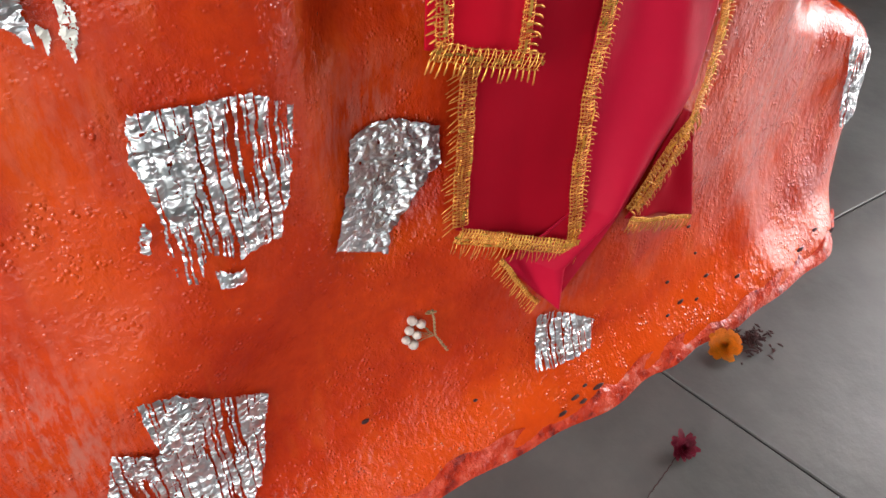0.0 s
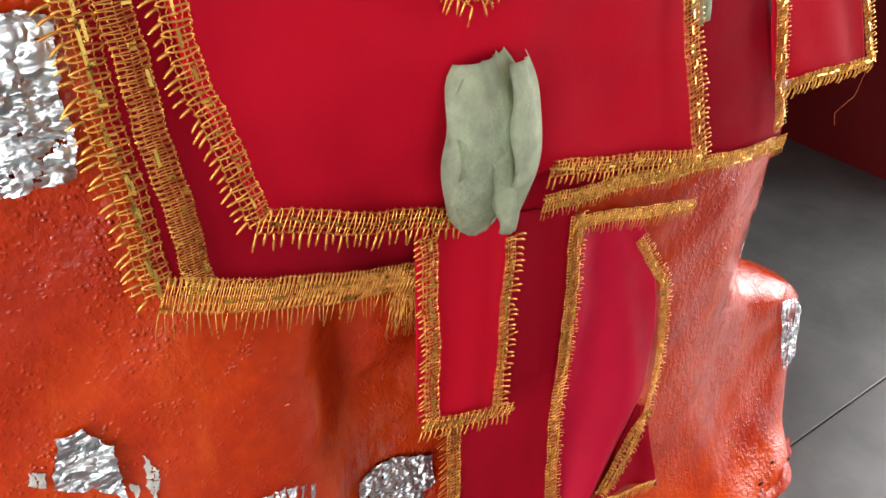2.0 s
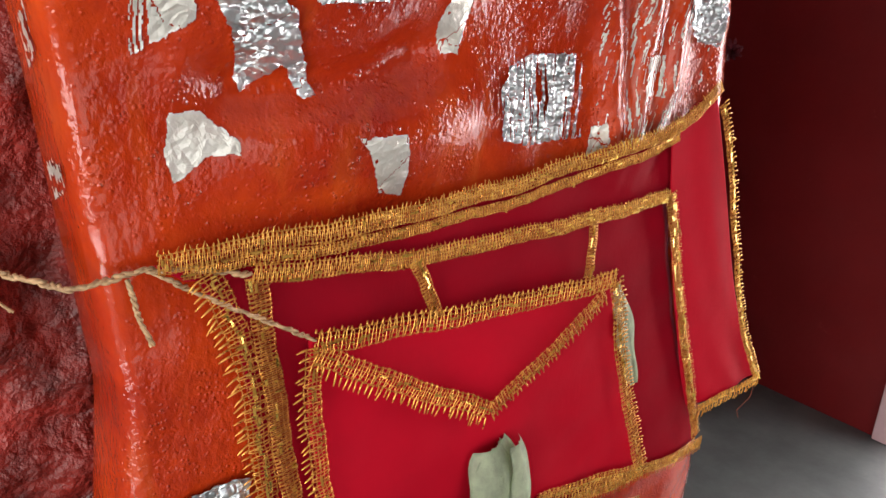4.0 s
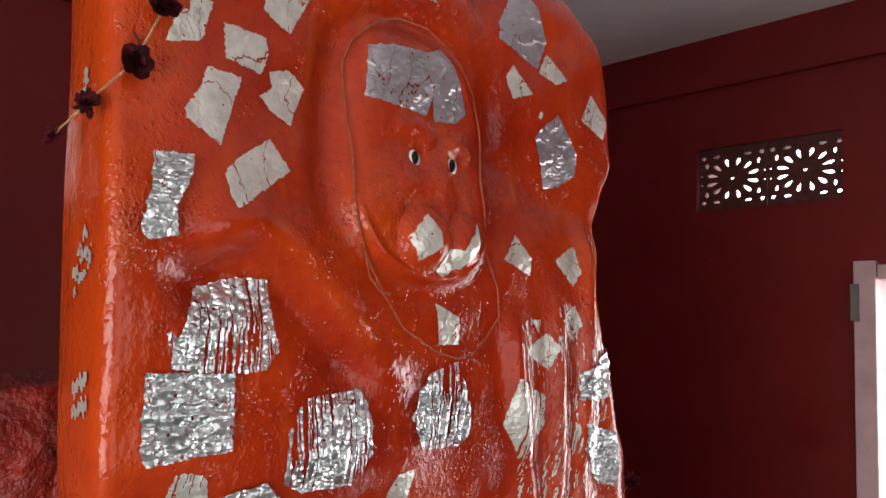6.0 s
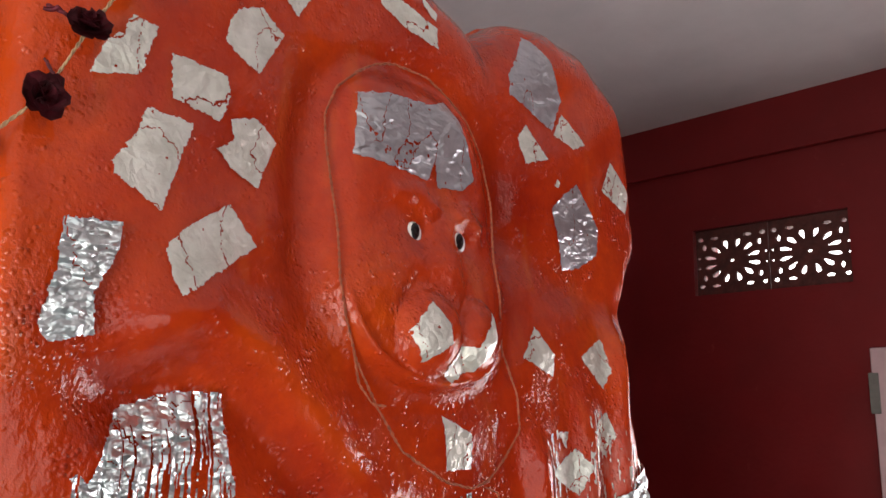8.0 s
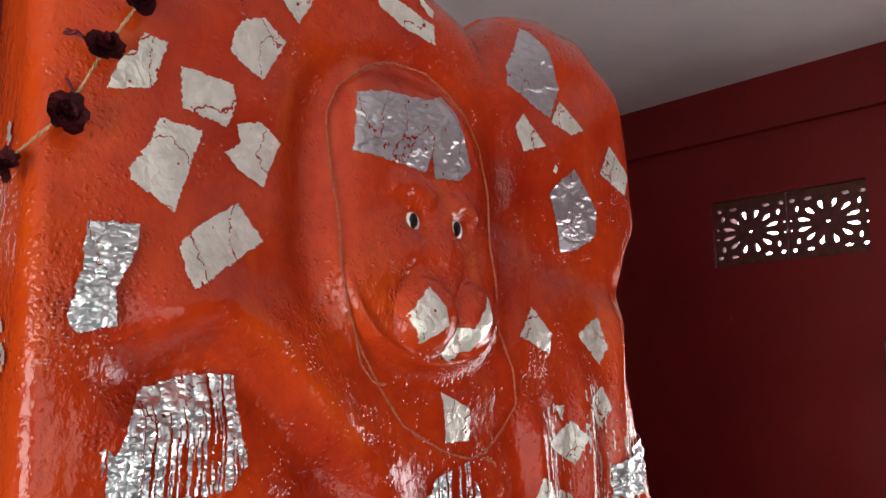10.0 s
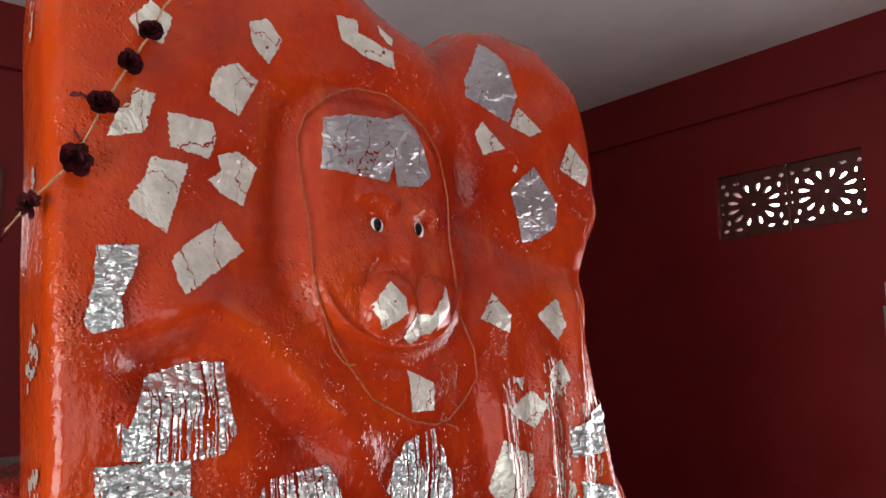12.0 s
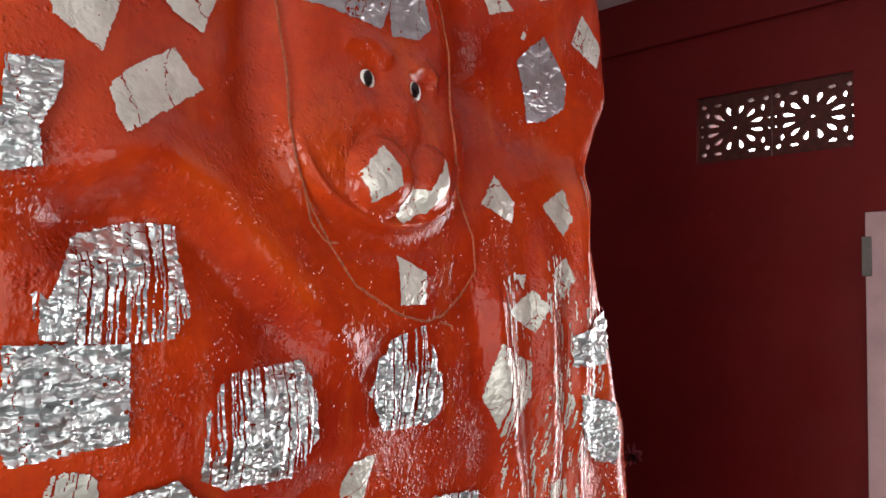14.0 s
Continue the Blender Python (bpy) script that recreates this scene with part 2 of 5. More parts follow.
# ---- the room ----
WX, EX, SY, NY, TOP = -2.6, 2.25, -3.0, 1.72, 2.748
ground = tagged(part("ground", boxes(((-60, -60, -0.3), (60, 60, -0.06))), SLAB), "bare grey ground round the shrine", "ground", kind="structure")
floor = tagged(part("floor", boxes(((WX, SY, -0.06), (EX, NY, -0.008))), GROUT), "dark joints under grey slate floor tiles", "floor", kind="structure")
tagged(part("ceiling", boxes(((WX - 0.2, SY - 0.2, TOP), (EX + 0.2, NY + 0.2, TOP + 0.15))), CEILING), "plain off-white plastered ceiling slab", "ceiling", kind="structure")
# east wall: door opening y -1.0..0.12 to z 1.84, grille opening y 0.22..0.75, z 2.085..2.325
wall_east = tagged(part("wall_east", boxes(((EX, SY, -0.06), (EX + 0.2, -1.0, TOP)), ((EX, -1.0, 1.84), (EX + 0.2, 0.12, TOP)), ((EX, 0.12, -0.06), (EX + 0.2, 0.22, TOP)),
    ((EX, 0.22, -0.06), (EX + 0.2, 0.75, 2.085)), ((EX, 0.22, 2.325), (EX + 0.2, 0.75, TOP)), ((EX, 0.75, -0.06), (EX + 0.2, NY, TOP))), WALL), "maroon painted plaster wall with a door and a grille", "wall", kind="structure")
wall_north = tagged(part("wall_north", boxes(((WX, NY, -0.06), (-0.548, NY + 0.2, TOP)), ((-0.548, NY, -0.06), (-0.012, NY + 0.2, 1.928)), ((-0.548, NY, 2.228), (-0.012, NY + 0.2, TOP)), ((-0.012, NY, -0.06), (EX + 0.2, NY + 0.2, TOP))), WALL), "maroon painted plaster wall behind the idol", "wall", kind="structure")
# this unseen wall's opening was added to hold the key lamp
tagged(part("wall_west", boxes(((WX - 0.2, SY, -0.06), (WX, -2.15, TOP)), ((WX - 0.2, -2.15, 1.95), (WX, -0.25, TOP)), ((WX - 0.2, -0.25, -0.06), (WX, NY, TOP))), WALL), "unseen maroon wall with a doorway added for the key light", "wall", kind="structure")
tagged(part("wall_south", boxes(((WX, SY - 0.2, -0.06), (-2.25, SY, TOP)), ((-2.25, SY - 0.2, 2.35), (0.45, SY, TOP)), ((0.45, SY - 0.2, -0.06), (EX, SY, TOP))), WALL), "unseen maroon plaster wall with an assumed open front", "wall", kind="structure")
tagged(part("trim", boxes(((EX - 0.025, SY, 2.55), (EX, NY - 0.025, 2.765)), ((WX, NY - 0.025, 2.55), (EX - 0.03, NY, 2.765)), bevel=0.004), WALL), "maroon band under the ceiling", "trim", kind="structure")

# ---- the idol ----
LX = ([0, 0.35, 0.75, 1.1, 1.3, 1.6, 2.0, 2.5], [-0.38, -0.30, -0.215, -0.17, -0.185, -0.2, -0.225, -0.22])
RXZ = ([0, 0.1, 0.2, 0.28, 0.34, 0.39, 0.44, 0.52, 0.65, 0.9, 1.1, 1.3, 1.42, 1.5, 1.6, 1.7, 1.79, 1.84, 1.9, 2.0, 2.5],
       [0.985, 1.058, 1.092, 1.085, 1.03, 0.93, 0.905, 0.92, 0.895, 0.83, 0.77, 0.73, 0.725, 0.675, 0.645, 0.632, 0.64, 0.665, 0.702, 0.69, 0.685])
TZ = ([-0.23, -0.1, 0.0, 0.1, 0.2, 0.27, 0.32, 0.36, 0.4, 0.46, 0.53, 0.6, 0.645, 0.68, 0.695],
      [2.2, 2.28, 2.27, 2.225, 2.17, 2.145, 2.13, 2.155, 2.185, 2.205, 2.205, 2.175, 2.12, 2.05, 1.95])


def ease(x, key):
    """Smooth reading of a table of heights."""
    xs, ys = key
    return sum(np.interp(x + o, xs, ys) * w for o, w in ((-0.02, 0.25), (0.0, 0.5), (0.02, 0.25)))


def bell(x, z, cx, cz, sx, sz, turn=0.0):
    c, s = math.cos(radians(turn)), math.sin(radians(turn))
    a, b = (x - cx) * c + (z - cz) * s, -(x - cx) * s + (z - cz) * c
    return np.exp(-(a / sx) ** 2 - (b / sz) ** 2)


def ridge(x, z, pts, w):
    """A soft ridge along a line of points, dying away at both ends."""
    best, n = np.full(np.shape(x), 9.0), len(pts) - 1
    along = 0.0 * x
    for i, ((x0, z0), (x1, z1)) in enumerate(zip(pts, pts[1:])):
        dx, dz = x1 - x0, z1 - z0
        k = np.clip(((x - x0) * dx + (z - z0) * dz) / (dx * dx + dz * dz), 0, 1)
        d = np.hypot(x - x0 - k * dx, z - z0 - k * dz)
        along = np.where(d < best, (i + k) / n, along)
        best = np.minimum(best, d)
    return np.exp(-(best / w) ** 2) * np.clip(np.sin(math.pi * np.clip(along, 0, 1)) * 2.2, 0, 1)


def step(v, w):
    return 1 / (1 + np.exp(-np.clip(v / w, -40, 40)))


def relief(x, z):
    """The front of the idol: how far it lies behind the plane y = 0."""
    y = 0.0 * x
    # spreading foot
    y = y - 0.098 * np.exp(-(np.abs(z) / 0.13) ** 1.5) - 0.03 * step(0.04 - z, 0.012)
    y = y - 0.045 * bell(x, z, 0.42, 0.25, 0.22, 0.16) - 0.05 * bell(x, z, -0.12, 0.28, 0.13, 0.14)
    # legs and the hollow between them
    y = y + 0.032 * step(x - 0.095, 0.020) * step(0.30 - x, 0.02) * step(z - 0.335 - 0.25 * np.abs(x - 0.15), 0.022) * step(0.78 - z, 0.06)
    y = y - 0.02 * bell(x, z, -0.02, 0.55, 0.1, 0.3)
    y = y + 0.015 * ridge(x, z, [(0.11, 0.72), (0.13, 0.57), (0.22, 0.55)], 0.03)
    y = y + 0.12 * step(x - 0.86, 0.03) * step(z - 0.40, 0.02) * step(1.0 - z, 0.1)
    y = y + 0.03 * step(x - 0.8, 0.04)
    # belly fold
    y = y + 0.022 * ridge(x, z, [(-0.10, 1.385), (-0.03, 1.365), (0.04, 1.365), (0.10, 1.38), (0.17, 1.41)], 0.025)
    y = y - 0.026 * bell(x, z, 0.10, 1.32, 0.14, 0.05) - 0.015 * bell(x, z, 0.03, 1.45, 0.14, 0.07)
    # drapery at the side
    for a, b in (((0.36, 1.66), (0.43, 1.22)), ((0.47, 1.7), (0.46, 1.2)), ((0.56, 1.8), (0.51, 1.25))):
        y = y - 0.018 * ridge(x, z, [a, b], 0.022)
    y = y - 0.012 * ridge(x, z, [(0.61, 1.85), (0.6, 1.5), (0.65, 1.15)], 0.025)
    # bent arm
    arm = [(-0.15, 1.66), (-0.095, 1.70), (-0.05, 1.712), (0.0, 1.69), (0.06, 1.635), (0.13, 1.57), (0.2, 1.5)]
    y = y - 0.026 * ridge(x, z, arm, 0.030) * (1 - 0.65 * step(x - 0.10, 0.025)) * (0.4 + 0.6 * step(x + 0.105, 0.012)) + 0.012 * bell(x, z, -0.085, 1.655, 0.045, 0.028) + 0.018 * ridge(x, z, [(-0.13, 1.62), (-0.105, 1.66), (-0.06, 1.675), (-0.01, 1.65), (0.05, 1.59), (0.13, 1.51)], 0.034)
    # head: long oval face in a hood
    fx, fz = x - 0.19 - 0.10 * (1.83 - z), z - 1.83
    oval = np.sqrt((fx / 0.115) ** 2 + (fz / 0.165) ** 4 + (fz / 0.185) ** 2 * 0.3)
    y = y + 0.022 * bell(x, z, 0.2, 1.85, 0.2, 0.2) - 0.026 * step(1.0 - oval, 0.085) + 0.005 * np.exp(-((oval - 1.28) / 0.2) ** 2)
    y = y - 0.012 * np.exp(-((oval - 1.0) / 0.06) ** 2) * step(1.76 - z, 0.02)
    for cx, rx in ((0.184, 0.040), (0.256, 0.033)):
        y = y - 0.019 * np.clip(1 - ((x - cx) / rx) ** 2 - ((z - 1.724) / 0.044) ** 2, 0, 1) ** 0.6
    y = y - 0.004 * ridge(x, z, [(0.214, 1.824), (0.222, 1.846), (0.243, 1.852), (0.264, 1.842), (0.270, 1.82)], 0.005) + 0.005 * ridge(x, z, [(0.15, 1.745), (0.175, 1.778), (0.205, 1.778), (0.222, 1.755)], 0.010)
    y = y - 0.010 * bell(x, z, 0.218, 1.79, 0.022, 0.05)
    y = y - 0.006 * ridge(x, z, [(0.13, 1.86), (0.175, 1.868), (0.205, 1.85)], 0.012) - 0.006 * ridge(x, z, [(0.225, 1.85), (0.246, 1.862), (0.27, 1.84)], 0.009)
    y = y + 0.007 * bell(x, z, 0.176, 1.826, 0.018, 0.014) + 0.007 * bell(x, z, 0.243, 1.827, 0.018, 0.014)
    # hood lobe
    y = y - 0.008 * bell(x, z, 0.5, 1.98, 0.15, 0.16) + 0.010 * bell(x, z, 0.42, 2.06, 0.1, 0.08) + 0.011 * ridge(x, z, [(0.30, 2.2), (0.325, 2.0), (0.335, 1.86), (0.45, 1.815), (0.7, 1.77)], 0.032)
    y = y + 0.03 * step(x - 0.4, 0.1) * step(z - 1.75, 0.05)
    # shoulder side
    y = y - 0.02 * bell(x, z, -0.1, 1.85, 0.1, 0.22) + 0.008 * ridge(x, z, [(0.045, 2.0), (0.045, 1.8), (0.07, 1.7)], 0.03)
    # hand-laid waviness
    y = y + 0.004 * np.sin(13 * x + 3 * z) * np.sin(9 * z + 1.3) + 0.0022 * np.sin(41 * x - 17 * z) * np.sin(37 * z + 5 * x)
    return y


def view_scale(z):
    """Scale that pulls the chest towards the camera's mean eye, fitted to its view."""
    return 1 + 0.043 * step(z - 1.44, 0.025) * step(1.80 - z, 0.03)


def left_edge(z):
    k = view_scale(z)
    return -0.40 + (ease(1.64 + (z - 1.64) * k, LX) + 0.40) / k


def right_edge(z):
    k = view_scale(z)
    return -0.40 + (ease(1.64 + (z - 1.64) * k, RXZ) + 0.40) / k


def surface(x, z):
    """Front of the idol with its rounded rim, its chest scaled towards the camera's eye."""
    x, z = np.asarray(x, float), np.asarray(z, float)
    # (-0.40, -0.70, 1.64) is the mean camera eye; scaling about it keeps the view
    k = view_scale(z)
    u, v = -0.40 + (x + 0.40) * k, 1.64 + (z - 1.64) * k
    e1, e2, e3 = u - ease(v, LX), ease(v, RXZ) - u, np.interp(u, *TZ) - v
    y = relief(u, v)
    for e, r, d in ((e1, 0.018, 0.022), (e2, 0.09, 0.035 + 0.075 * step(v - 0.42, 0.04) + 0.035 * np.exp(-((v - 1.62) / 0.11) ** 2)), (e3, 0.10, 0.12)):
        q = np.clip(1 - e / r, 0, 1)
        y = y + d * (1 - np.sqrt(np.clip(1 - q * q, 0, 1)))
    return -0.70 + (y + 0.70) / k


def build_idol():
    nu, nv, back = 330, 620, 0.12
    s = 0.5 - 0.5 * np.cos(np.linspace(0, 1, nu) * math.pi)
    s = 0.5 * s + 0.5 * np.linspace(0, 1, nu)
    v = np.linspace(0, 1, nv)
    v = 1 - (1 - v) * (0.75 + 0.25 * (1 - v))
    v = (v - v[0]) / (v[-1] - v[0])
    S, V = np.meshgrid(s, v)
    zt = np.interp(-0.225 + S * 0.92, *TZ)
    Z = V * zt
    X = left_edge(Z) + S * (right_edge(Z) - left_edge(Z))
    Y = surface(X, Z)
    verts = np.stack([X, Y, Z], -1).reshape(-1, 3).tolist()
    idx = np.arange(nu * nv).reshape(nv, nu)
    faces = np.stack([idx[:-1, :-1], idx[:-1, 1:], idx[1:, 1:], idx[1:, :-1]], -1).reshape(-1, 4).tolist()
    rim = list(idx[::-1, 0]) + list(idx[0, 1:]) + list(idx[1:, -1]) + list(idx[-1, -2:0:-1])
    prev = rim
    for inward, depth in ((0.0, 0.35), (0.0, 0.7), (0.02, 0.93), (0.07, 1.0), (0.2, 1.5), (0.36, 1.8)):
        ring = []
        for i in rim:
            x, y, z = verts[i]
            ring.append(len(verts))
            verts.append([x + (0.25 - x) * inward, y + (back - y) * depth, z * (1 - inward * 0.5)])
        for a in range(len(rim)):
            b = (a + 1) % len(rim)
            faces.append([int(prev[b]), int(prev[a]), ring[a], ring[b]])
        prev = ring
    faces.append([int(i) for i in prev[::-1]])
    split = len(faces)
    # white eyes with dark pupils
    for ex, ez in ((0.163, 1.823), (0.229, 1.824)):
        for w, h, fwd in ((0.0108, 0.0120, 0.0), (0.0062, 0.0090, 0.0024)):
            ey, base = float(surface(ex, ez)) - 0.001 - fwd, len(verts)
            for i in range(7):
                for j in range(14):
                    a, b = math.pi * i / 6, 2 * math.pi * j / 14
                    verts.append([ex + w * math.sin(a) * math.cos(b), ey - (0.0012 if fwd else 0.0032) * math.cos(a), ez + (0.0015 if fwd else 0.0) + h * math.sin(a) * math.sin(b)])
            faces += [[base + i * 14 + j, base + i * 14 + (j + 1) % 14, base + i * 14 + 14 + (j + 1) % 14, base + i * 14 + 14 + j] for i in range(6) for j in range(14)]
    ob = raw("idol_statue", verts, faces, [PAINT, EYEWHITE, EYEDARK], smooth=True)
    # where the paint is a brighter orange
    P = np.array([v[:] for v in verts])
    x, z = -0.40 + (P[:, 0] + 0.40) * view_scale(P[:, 2]), 1.64 + (P[:, 2] - 1.64) * view_scale(P[:, 2])
    vivid = np.maximum.reduce([step(-0.188 - x, 0.006) * step(z - 0.9, 0.1), 0.75 * step(-0.145 - x, 0.02) * step(z - 1.2, 0.1), 0.7 * step(z - 1.98, 0.05) * step(0.05 - x, 0.06), 0.6 * bell(x, z, -0.1, 1.78, 0.06, 0.12), 0.9 * ridge(x, z, [(-0.06, 1.74), (0.02, 1.68), (0.07, 1.635), (0.13, 1.58)], 0.020), 0.6 * bell(x, z, 0.17, 1.31, 0.1, 0.04), 0.6 * bell(x, z, 0.02, 1.27, 0.14, 0.02),
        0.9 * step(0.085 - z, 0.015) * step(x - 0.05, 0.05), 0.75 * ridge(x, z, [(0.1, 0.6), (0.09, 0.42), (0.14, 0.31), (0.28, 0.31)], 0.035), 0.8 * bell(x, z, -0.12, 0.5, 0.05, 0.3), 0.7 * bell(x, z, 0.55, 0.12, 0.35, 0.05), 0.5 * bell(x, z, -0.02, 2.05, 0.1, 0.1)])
    ob.data.attributes.new("vivid_orange", "FLOAT", "POINT").data.foreach_set("value", vivid)
    # silver dust over the drapery; painted-in sheen and glints on flank, legs and foot
    dust_sheen = np.maximum.reduce([ridge(x, z, [(0.55, 1.64), (0.49, 1.56), (0.46, 1.42), (0.45, 1.28), (0.44, 1.15)], 0.035), 0.7 * bell(x, z, 0.53, 1.34, 0.09, 0.14), bell(x, z, -0.185, 0.26, 0.045, 0.10),
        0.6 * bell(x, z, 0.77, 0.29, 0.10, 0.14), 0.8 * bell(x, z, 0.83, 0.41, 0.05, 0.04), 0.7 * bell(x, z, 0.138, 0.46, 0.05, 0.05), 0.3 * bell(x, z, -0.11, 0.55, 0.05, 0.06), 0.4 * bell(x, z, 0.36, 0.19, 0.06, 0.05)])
    ob.data.attributes.new("silver_dust_sheen", "FLOAT", "POINT").data.foreach_set("value", dust_sheen)
    for k, p in enumerate(ob.data.polygons[split:]):
        p.material_index = 1 + (k // 84) % 2
    return ob


idol = tagged(build_idol(), "tall stone idol thickly coated in vermilion paint", "statue")


# ---- silver leaf pressed onto the idol ----
def inside(px, pz, poly):
    hit = np.zeros(px.shape, bool)
    n = len(poly)
    for i in range(n):
        (x0, z0), (x1, z1) = poly[i], poly[(i + 1) % n]
        if z0 != z1:
            hit ^= ((z0 > pz) != (z1 > pz)) & (px < (x1 - x0) * (pz - z0) / (z1 - z0) + x0)
    return hit


def ripple(x, z, seed, f):
    """Cheap smooth noise from a few sines."""
    v = 0.0
    for k in range(5):
        a = seed * 1.7 + k * 2.4
        v = v + np.sin(f * (1 + 0.55 * k) * (x * math.cos(a) + z * math.sin(a)) + seed * (k + 1.3)) / (1 + 0.6 * k)
    return v / 2.4


LEAVES = []


def silver_leaf(kind, torn, poly):
    """One torn sheet: crinkled bright foil (F) or dull flat leaf (L); torn ones are split into upright shreds."""
    seed = 3.1 + 1.93 * len(LEAVES)
    xs, zs = [p[0] for p in poly], [p[1] for p in poly]
    cell = 0.0010
    gx = np.arange(min(xs) - 0.006, max(xs) + 0.006, cell)
    gz = np.arange(min(zs) - 0.006, max(zs) + 0.006, cell)
    X, Z = np.meshgrid(gx, gz)
    cx, cz = (X[:-1, :-1] + X[1:, 1:]) / 2, (Z[:-1, :-1] + Z[1:, 1:]) / 2
    wob = 0.0013
    keep = inside(cx + wob * ripple(cx, cz, seed, 420), cz + wob * ripple(cx, cz, seed + 5, 420), poly)
    if torn:
        w = cx + 0.0008 * np.sin(cz * 55 + seed) + 0.0005 * np.sin(cz * 190 + 2 * seed) + 0.0007 * ripple(cx, cz, seed, 420)
        slit = np.sin(w * 520 + seed) + 0.9 * np.sin(w * 905 + 2.3 * seed) + 0.9 * np.sin(w * 1560 + 0.7 * seed)
        patch = ripple(cx * 1.3, cz * 0.5, seed + 9, 60)
        keep &= slit + 2.6 * patch < (1.1 if torn == 1 else -0.8)
        keep &= np.abs(ripple(cx, cz * 1.6, seed + 21, 40) - 0.1 + 0.1 * ripple(cx, cz, seed + 3, 400)) > 0.014
        if torn == 2:
            keep &= ripple(cx * 1.6, cz * 0.7, seed + 13, 330) > 0.1
    else:
        line = ripple(cx, cz, seed + 2, 26 if kind == "F" else 30)
        if kind != "G":
            keep &= np.abs(line - 0.25 + 0.07 * ripple(cx, cz, seed + 3, 400)) > (0.008 if kind == "F" else 0.018)
        if kind != "F":
            keep &= np.abs(ripple(cx * 1.4, cz * 0.6, seed + 17, 38) + 0.2 + 0.06 * ripple(cx, cz, seed + 3, 420)) > 0.012
    keep &= ripple(cx, cz, seed + 7, 230) < 0.93
    lift = 0.0022 if kind == "F" else 0.0011
    crump = (0.0030 if kind == "F" else 0.0007)
    fold = np.abs(ripple(X * (1.5 if torn else 0.8), Z * (0.6 if torn else 1.3), seed + 1, 95)) + 0.1 * np.abs(ripple(X, Z, seed + 4, 300))
    if kind == "F":
        # long creases, pinched sharp
        w = X + 0.004 * ripple(X, Z, seed + 30, 60)
        h = Z + 0.006 * ripple(X, Z, seed + 31, 50)
        fold = fold + (0.9 if torn else 0.35) * np.abs(np.sin(w * 240 + seed)) ** 0.7 + (0.25 if torn else 0.8) * np.abs(np.sin(h * 210 + 1.3 * seed)) ** 0.7
    Y = surface(X, Z) - lift - crump * fold
    idx = np.arange(X.size).reshape(X.shape)
    quads = np.stack([idx[:-1, :-1], idx[:-1, 1:], idx[1:, 1:], idx[1:, :-1]], -1)[keep]
    used, inv = np.unique(quads, return_inverse=True)
    verts = np.stack([X, Y, Z], -1).reshape(-1, 3)[used]
    ob = raw("silver_foil" if kind == "F" else "silver_leaf", verts.tolist(), inv.reshape(-1, 4).tolist(), {"F": FOIL, "G": GREY, "L": LEAF}[kind], smooth=True)
    what = ("crinkled bright silver foil torn into upright shreds on the idol" if torn else "crinkled bright silver foil sheet stuck on the idol") if kind == "F" else \
        "finely creased dull silver leaf sheet coloured with the ceiling's grey reflection" if kind == "G" else ("sparse worn silver flecks on the idol" if torn == 2 else "worn dull silver leaf in shreds on the idol" if torn else "dull silver leaf sheet with cracked edges on the idol")
    LEAVES.append(tagged(ob, what, "silver foil", "silver leaf on the idol"))


silver_leaf("L", 0, [(-0.008, 2.051), (0.016, 2.062), (0.038, 2.042), (0.021, 2.008), (0.006, 2.016), (-0.004, 2.025)])
silver_leaf("L", 0, [(-0.146, 2.014), (-0.125, 2.04), (-0.101, 2.026), (-0.112, 1.992), (-0.125, 1.997), (-0.136, 1.998)])
silver_leaf("L", 0, [(0.441, 1.951), (0.447, 1.947), (0.443, 1.939), (0.436, 1.941)])
silver_leaf("L", 0, [(-0.048, 1.983), (-0.023, 1.995), (0.006, 1.983), (-0.021, 1.932), (-0.057, 1.948), (-0.056, 1.968)])
silver_leaf("L", 0, [(0.117, 2.099), (0.149, 2.101), (0.153, 2.085), (0.207, 2.07), (0.211, 2.048), (0.167, 2.053), (0.126, 2.071)])
silver_leaf("L", 0, [(0.185, 2.105), (0.209, 2.091), (0.205, 2.079), (0.188, 2.09)])
silver_leaf("L", 0, [(-0.138, 1.937), (-0.118, 1.937), (-0.128, 1.892), (-0.164, 1.883), (-0.156, 1.908)])
silver_leaf("L", 0, [(-0.104, 1.919), (-0.054, 1.919), (-0.049, 1.901), (-0.058, 1.876), (-0.102, 1.881)])
silver_leaf("L", 0, [(-0.121, 1.867), (-0.082, 1.866), (-0.108, 1.787), (-0.144, 1.809), (-0.145, 1.819), (-0.131, 1.841)])
silver_leaf("L", 0, [(-0.047, 1.882), (-0.021, 1.892), (0.006, 1.879), (-0.015, 1.83), (-0.043, 1.84), (-0.058, 1.853), (-0.042, 1.866)])
silver_leaf("L", 0, [(-0.045, 1.808), (-0.018, 1.777), (-0.094, 1.723), (-0.1, 1.739), (-0.104, 1.759), (-0.091, 1.776)])
silver_leaf("F", 0, [(-0.176, 1.769), (-0.137, 1.772), (-0.139, 1.751), (-0.154, 1.719), (-0.149, 1.692), (-0.178, 1.685), (-0.186, 1.695), (-0.177, 1.736)])
silver_leaf("G", 0, [(0.091, 1.954), (0.13, 1.964), (0.19, 1.97), (0.226, 1.989), (0.259, 1.904), (0.24, 1.885), (0.202, 1.881), (0.196, 1.911), (0.187, 1.884), (0.125, 1.886), (0.085, 1.887)])
silver_leaf("L", 0, [(0.156, 1.75), (0.173, 1.728), (0.173, 1.71), (0.143, 1.692), (0.128, 1.719)])
